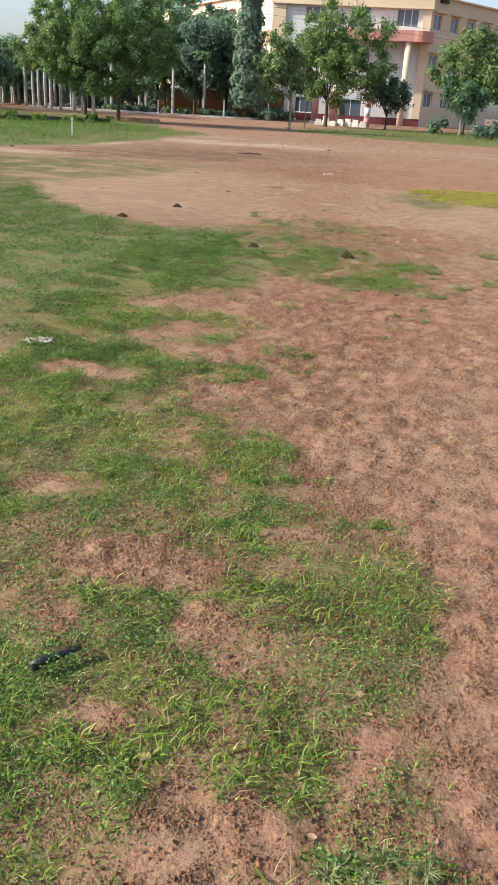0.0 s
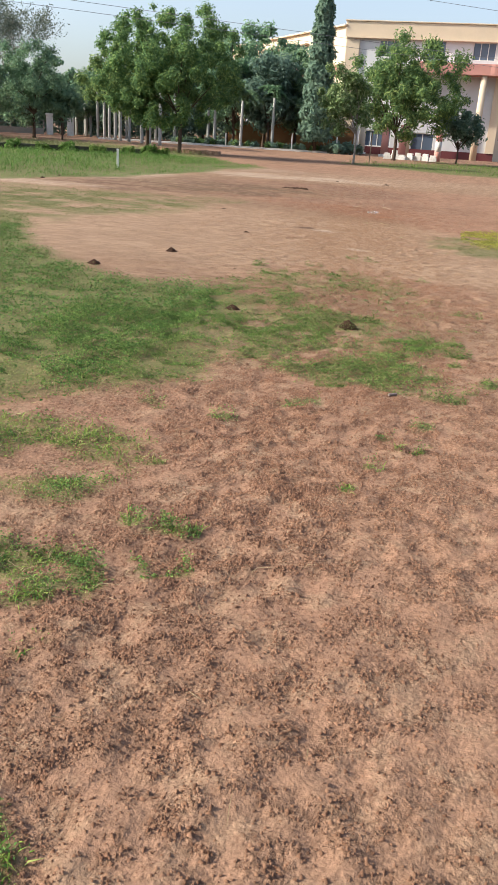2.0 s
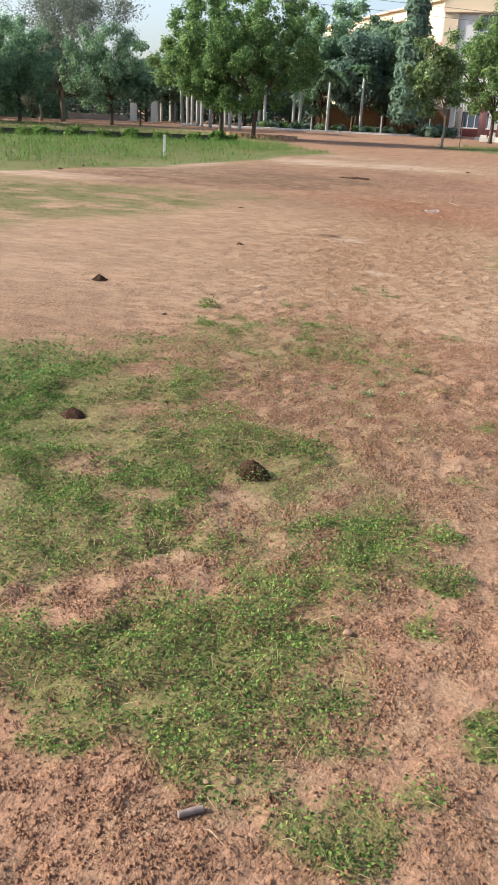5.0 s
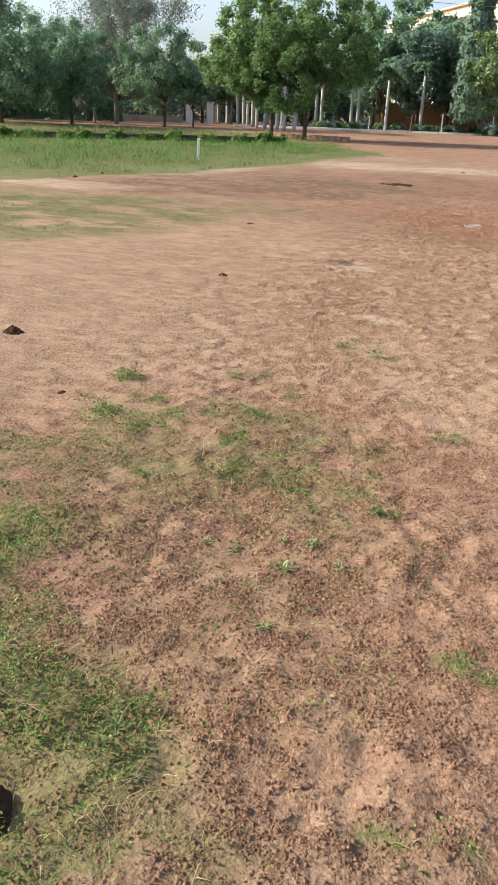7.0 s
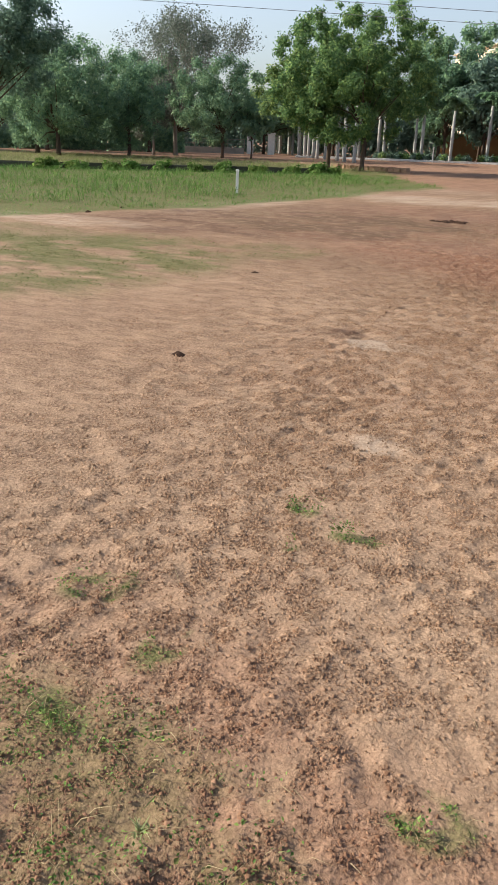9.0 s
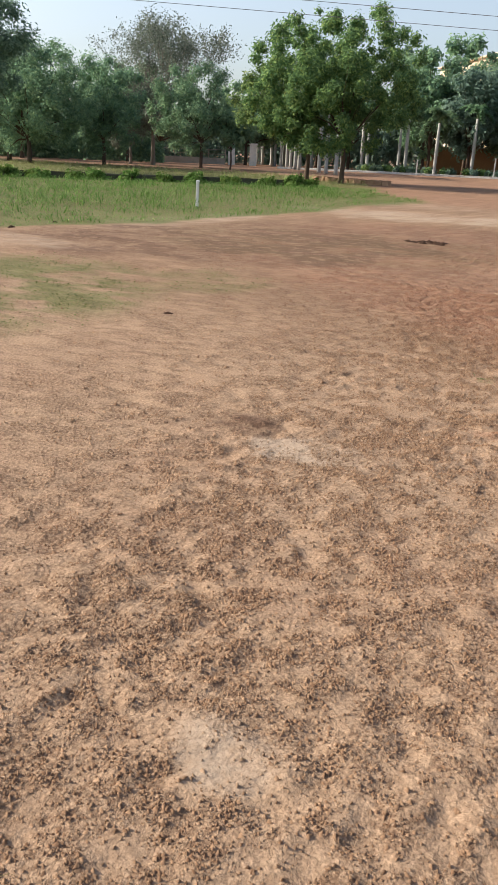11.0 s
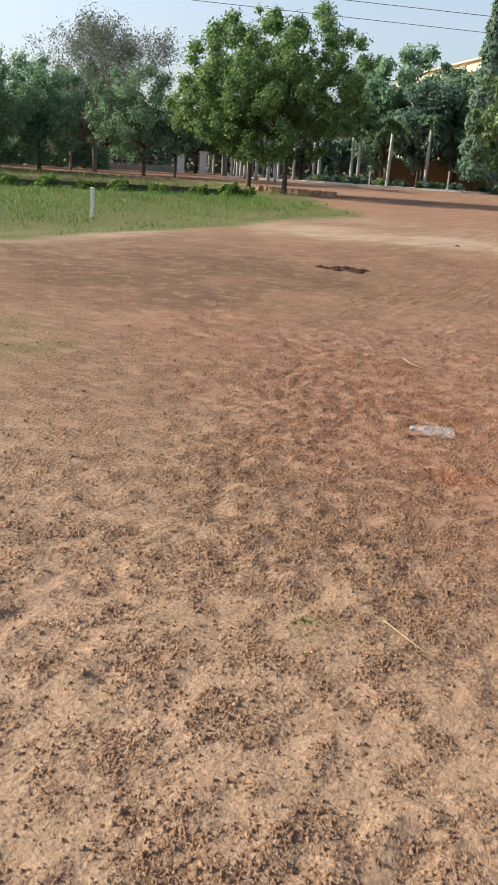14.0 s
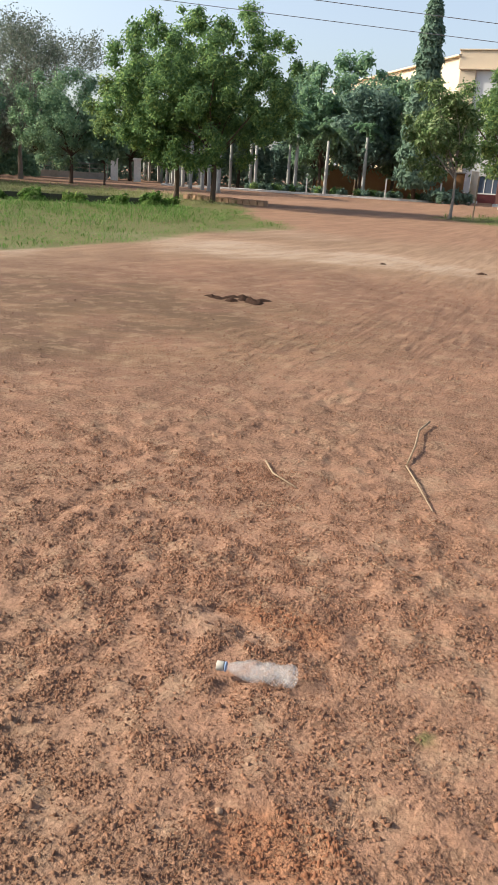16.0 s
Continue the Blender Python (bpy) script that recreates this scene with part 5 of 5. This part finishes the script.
def bottle(x, y, turn):
    root = empty("plastic_bottle", pose(x, y, ground_at(x, y) + 0.036, 0, 90, turn), "crushed clear plastic water bottle lying on earth", "bottle", "")
    rng = np.random.RandomState(2)
    zs = np.linspace(0, 0.235, 34)
    rad = np.interp(zs, (0, 0.006, 0.02, 0.1, 0.105, 0.12, 0.125, 0.165, 0.205, 0.222, 0.235), (0.02, 0.034, 0.038, 0.037, 0.034, 0.034, 0.037, 0.035, 0.02, 0.0135, 0.0135))
    bm = bmesh.new()
    rings = []
    for k, (z, r) in enumerate(zip(zs, rad)):
        ridge = 0.0014 * math.sin(z * 420) if 0.03 < z < 0.16 else 0
        ring = []
        for a in np.arange(22) * 2 * math.pi / 22:
            dent = 1 + 0.16 * noise.noise(Vector((math.cos(a) * 1.2, math.sin(a) * 1.2, z * 26))) * (1 if z < 0.2 else 0)
            ring.append(bm.verts.new(((r + ridge) * dent * math.cos(a) * 0.8, (r + ridge) * dent * math.sin(a) * 1.1, z - 0.125)))
        rings.append(ring)
    for a, b in zip(rings, rings[1:]):
        for n in range(22):
            bm.faces.new((a[n], a[(n + 1) % 22], b[(n + 1) % 22], b[n])).smooth = True
    bm.faces.new(rings[0][::-1])
    bm.faces.new(rings[-1])
    part("body", bm, BOTTLE, root)
    cap = tube(bmesh.new(), [(0, 0, 0.108), (0, 0, 0.11), (0, 0, 0.13), (0, 0, 0.132)], [0.014, 0.0155, 0.0155, 0.0145], 20)
    part("cap", cap, CLOTH, root, "pale screw cap")
    part("ring", tube(bmesh.new(), [(0, 0, 0.1), (0, 0, 0.1055)], [0.0155, 0.0155], 20), BLUE, root, "dark blue neck ring")


bottle(-1.17, 20.96, 180 + 12)


def stick(name, points, radius, mat, label, category):
    bm = tube(bmesh.new(), [(x, y, ground_at(x, y) + z) for x, y, z in points], [radius * s for s in np.linspace(1.1, 0.7, len(points))], 8)
    me = bpy.data.meshes.new(name)
    bm.to_mesh(me)
    bm.free()
    me.materials.append(mat)
    tagged(new(name, me), label, category)


stick("stick", [(-1.17, 24.06, 0.03), (-1.2, 23.85, 0.03), (-1.16, 23.5, 0.025), (-1.15, 23.22, 0.012)], 0.0065, WOOD, "pale broken stick lying on the earth", "stick")
stick("stick", [(-1.15, 23.2, 0.012), (-1.05, 22.95, 0.02), (-0.9, 22.6, 0.008)], 0.0045, WOOD, "thin end of a broken stick", "stick")
stick("straw_stalk", [(-0.83, 18.86, 0.008), (-0.72, 18.8, 0.012), (-0.61, 18.73, 0.008)], 0.0028, STRAW, "single dry straw stalk on the earth", "straw")
stick("straw_stalk", [(0.06, 17.35, 0.008), (0.14, 17.26, 0.012), (0.21, 17.2, 0.008)], 0.0025, STRAW, "single dry straw stalk on the earth", "straw")
# wooden rod added to stand for a pale groove in the soil
stick("twig", [(-1.86, 22.84, 0.006), (-1.76, 22.68, 0.01), (-1.58, 22.54, 0.006)], 0.005, WOOD, "thin rod drawn for a pale groove in the earth", "twig")
stick("pipe_offcut", [(-0.815, 1.705, 0.036), (-0.79, 1.733, 0.037), (-0.74, 1.787, 0.039), (-0.71, 1.82, 0.04)], 0.0155, BLACK, "short piece of black plastic pipe in the grass", "pipe")


def ribbed_piece(x, y, turn):
    zs = np.linspace(0, 0.062, 25)
    bm = tube(bmesh.new(), [(z, 0, 0.009) for z in zs], [0.0085 + 0.0016 * math.sin(z * 1100) for z in zs], 12)
    me = bpy.data.meshes.new("ribbed_plug")
    bm.to_mesh(me)
    bm.free()
    me.materials.append(GREYPLASTIC)
    ob = new("ribbed_plug", me)
    ob.matrix_world = pose(x, y, ground_at(x, y), 0, 0, turn)
    tagged(ob, "small ribbed brownish plastic plug on gravel", "plug")


ribbed_piece(0.28, 7.3, 40)


def weed(x, y, count, size, mat, seed, label, group):
    """A rosette of narrow blades with small pointed leaves on short stems."""
    rng = np.random.RandomState(seed)
    root = empty("weed", pose(x, y, ground_at(x, y)), label, "weed", group)
    bm, cs, ways, sizes = bmesh.new(), [], [], []
    for k in range(count // 2):
        turn, reach = 2.4 * k + rng.uniform(-0.3, 0.3), size * rng.uniform(0.4, 1.6)
        end = Vector((math.cos(turn) * reach, math.sin(turn) * reach, size * rng.uniform(0.2, 0.8)))
        tube(bm, [(0, 0, -0.004), end * 0.5 + Vector((0, 0, 0.2 * size)), end], [0.001, 0.0008, 0.0005], 4, False)
        for _ in range(2):
            cs.append(tuple(end * rng.uniform(0.6, 1.1)))
            ways.append((0.5 * math.cos(turn) + rng.normal(0, 0.5), 0.5 * math.sin(turn) + rng.normal(0, 0.5), 1.0))
            sizes.append(size * rng.uniform(0.25, 0.55))
    part("stems", bm, mat, root)
    v, f = leaves(np.array(cs), np.array(ways), sizes, rng, 2.2)
    mesh_part("leaves", solid("leaves", v, f, mat), root)
    n = count * 2
    spot = rng.normal(0, 0.25 * size, (2, n))
    v, f = blades(spot[0], spot[1], 0 * spot[0], size * rng.uniform(0.7, 1.9, n), rng.uniform(0.0025, 0.005, n), rng.uniform(0.5, 1.6, n), rng)
    mesh_part("tuft", solid("tuft", v, f, mat), root)


for n, (x, y, count, size) in enumerate(((0.1, 1.28, 40, 0.024), (0.19, 1.3, 44, 0.026), (0.27, 1.27, 36, 0.024), (0.15, 1.22, 30, 0.024), (0.06, 1.23, 26, 0.022), (0.23, 1.21, 30, 0.024), (-0.36, 3.1, 30, 0.026), (-0.26, 3.18, 26, 0.024), (-0.4, 3.24, 24, 0.022),
                                         (0.01, 10.48, 26, 0.03), (0.04, 10.69, 22, 0.026), (0.19, 11.07, 20, 0.028), (-0.22, 10.54, 18, 0.02), (-0.33, 10.54, 14, 0.02), (-0.07, 10.67, 14, 0.018), (0.2, 10.58, 16, 0.02), (-0.04, 10.97, 12, 0.02), (0.09, 10.12, 18, 0.02), (-0.09, 9.53, 20, 0.02),
                                         (-0.31, 11.73, 16, 0.022), (-1.07, 18.73, 14, 0.016), (-0.26, 16.72, 14, 0.018), (-0.06, 3.23, 10, 0.016), (-0.46, 3.67, 16, 0.018))):
    weed(x, y, count, size, HERB if n in (6, 7, 8) else WEED, 90 + n, "low dusty green weed rosette in the earth", "weeds on the ground")


def dry_leaf(x, y, size, seed):
    rng = np.random.RandomState(seed)
    bm = bmesh.new()
    bmesh.ops.create_grid(bm, x_segments=6, y_segments=4, size=0.5)
    for v in bm.verts:
        p = Vector(v.co)
        v.co = Vector((p.x * size, p.y * size * 0.55 * (1.1 - 3.2 * p.x * p.x), 0.006 + size * (0.5 * p.y * p.y + 0.25 * p.x * p.x + 0.06 * noise.noise(p * 4 + Vector((seed, 0, 0))))))
    bmesh.ops.solidify(bm, geom=bm.faces[:], thickness=0.0008)
    me = bpy.data.meshes.new("dry_leaf")
    bm.to_mesh(me)
    bm.free()
    me.materials.append(DRYLEAF)
    ob = new("dry_leaf", me)
    ob.matrix_world = pose(x, y, ground_at(x, y), rng.uniform(-12, 12), rng.uniform(-12, 12), rng.uniform(0, 360))
    tagged(ob, "curled dry brown leaf on the ground", "leaf", "dry leaves on the ground")


for n, (x, y, size) in enumerate(((0.14, 1.75, 0.026), (0.07, 1.76, 0.022), (-0.03, 1.5, 0.022), (0.02, 1.33, 0.026), (0.3, 1.36, 0.024), (-0.15, 1.45, 0.02), (-0.42, 1.48, 0.05), (0.35, 7.6, 0.02), (0.4, 9.9, 0.022), (-0.75, 13.7, 0.018), (0.22, 1.55, 0.018), (-0.5, 2.3, 0.022))):
    dry_leaf(x, y, size, n + 1)


def rag(x, y):
    bm = bmesh.new()
    bmesh.ops.create_grid(bm, x_segments=16, y_segments=12, size=0.5)
    for v in bm.verts:
        p = v.co
        v.co = Vector((p.x * 0.2 + 0.02 * noise.noise(p * 3), p.y * 0.11 + 0.02 * noise.noise(p * 3 + Vector((5, 0, 0))), 0.02 + 0.025 * noise.noise(p * 5)))
    bmesh.ops.solidify(bm, geom=bm.faces[:], thickness=0.003)
    me = bpy.data.meshes.new("rag")
    bm.to_mesh(me)
    bm.free()
    me.materials.append(CLOTH)
    ob = new("rag", me)
    ob.matrix_world = pose(x, y, ground_at(x, y) + 0.005, 0, 0, 20)
    tagged(ob, "crumpled pale rag lying in the grass", "rag")


rag(-2.1, 4.85)


def stone(x, y, r, seed, mat, label):
    bm = bmesh.new()
    bmesh.ops.create_icosphere(bm, subdivisions=2, radius=r)
    for v in bm.verts:
        v.co *= 1 + 0.25 * noise.noise(v.co / r * 1.3 + Vector((seed, 0, 0)))
        v.co.z *= 0.6
    me = bpy.data.meshes.new("stone")
    bm.to_mesh(me)
    bm.free()
    me.materials.append(mat)
    ob = new("stone", me)
    ob.matrix_world = pose(x, y, ground_at(x, y) + r * 0.3, 0, 0, seed * 40)
    tagged(ob, label, "stone", "loose stones")


for n, (x, y, r) in enumerate(((0.36, 7.45, 0.014), (0.12, 1.83, 0.016), (-0.22, 1.86, 0.012), (0.3, 7.42, 0.011), (-1.06, 20.42, 0.014), (0.62, 10.5, 0.012), (-0.3, 16.4, 0.012), (-0.43, 20.42, 0.01), (0.1, 5.1, 0.012), (0.47, 8.15, 0.02))):
    stone(x, y, r * 0.8, n, PEBBLE, "rounded pale stone among the laterite crumbs")
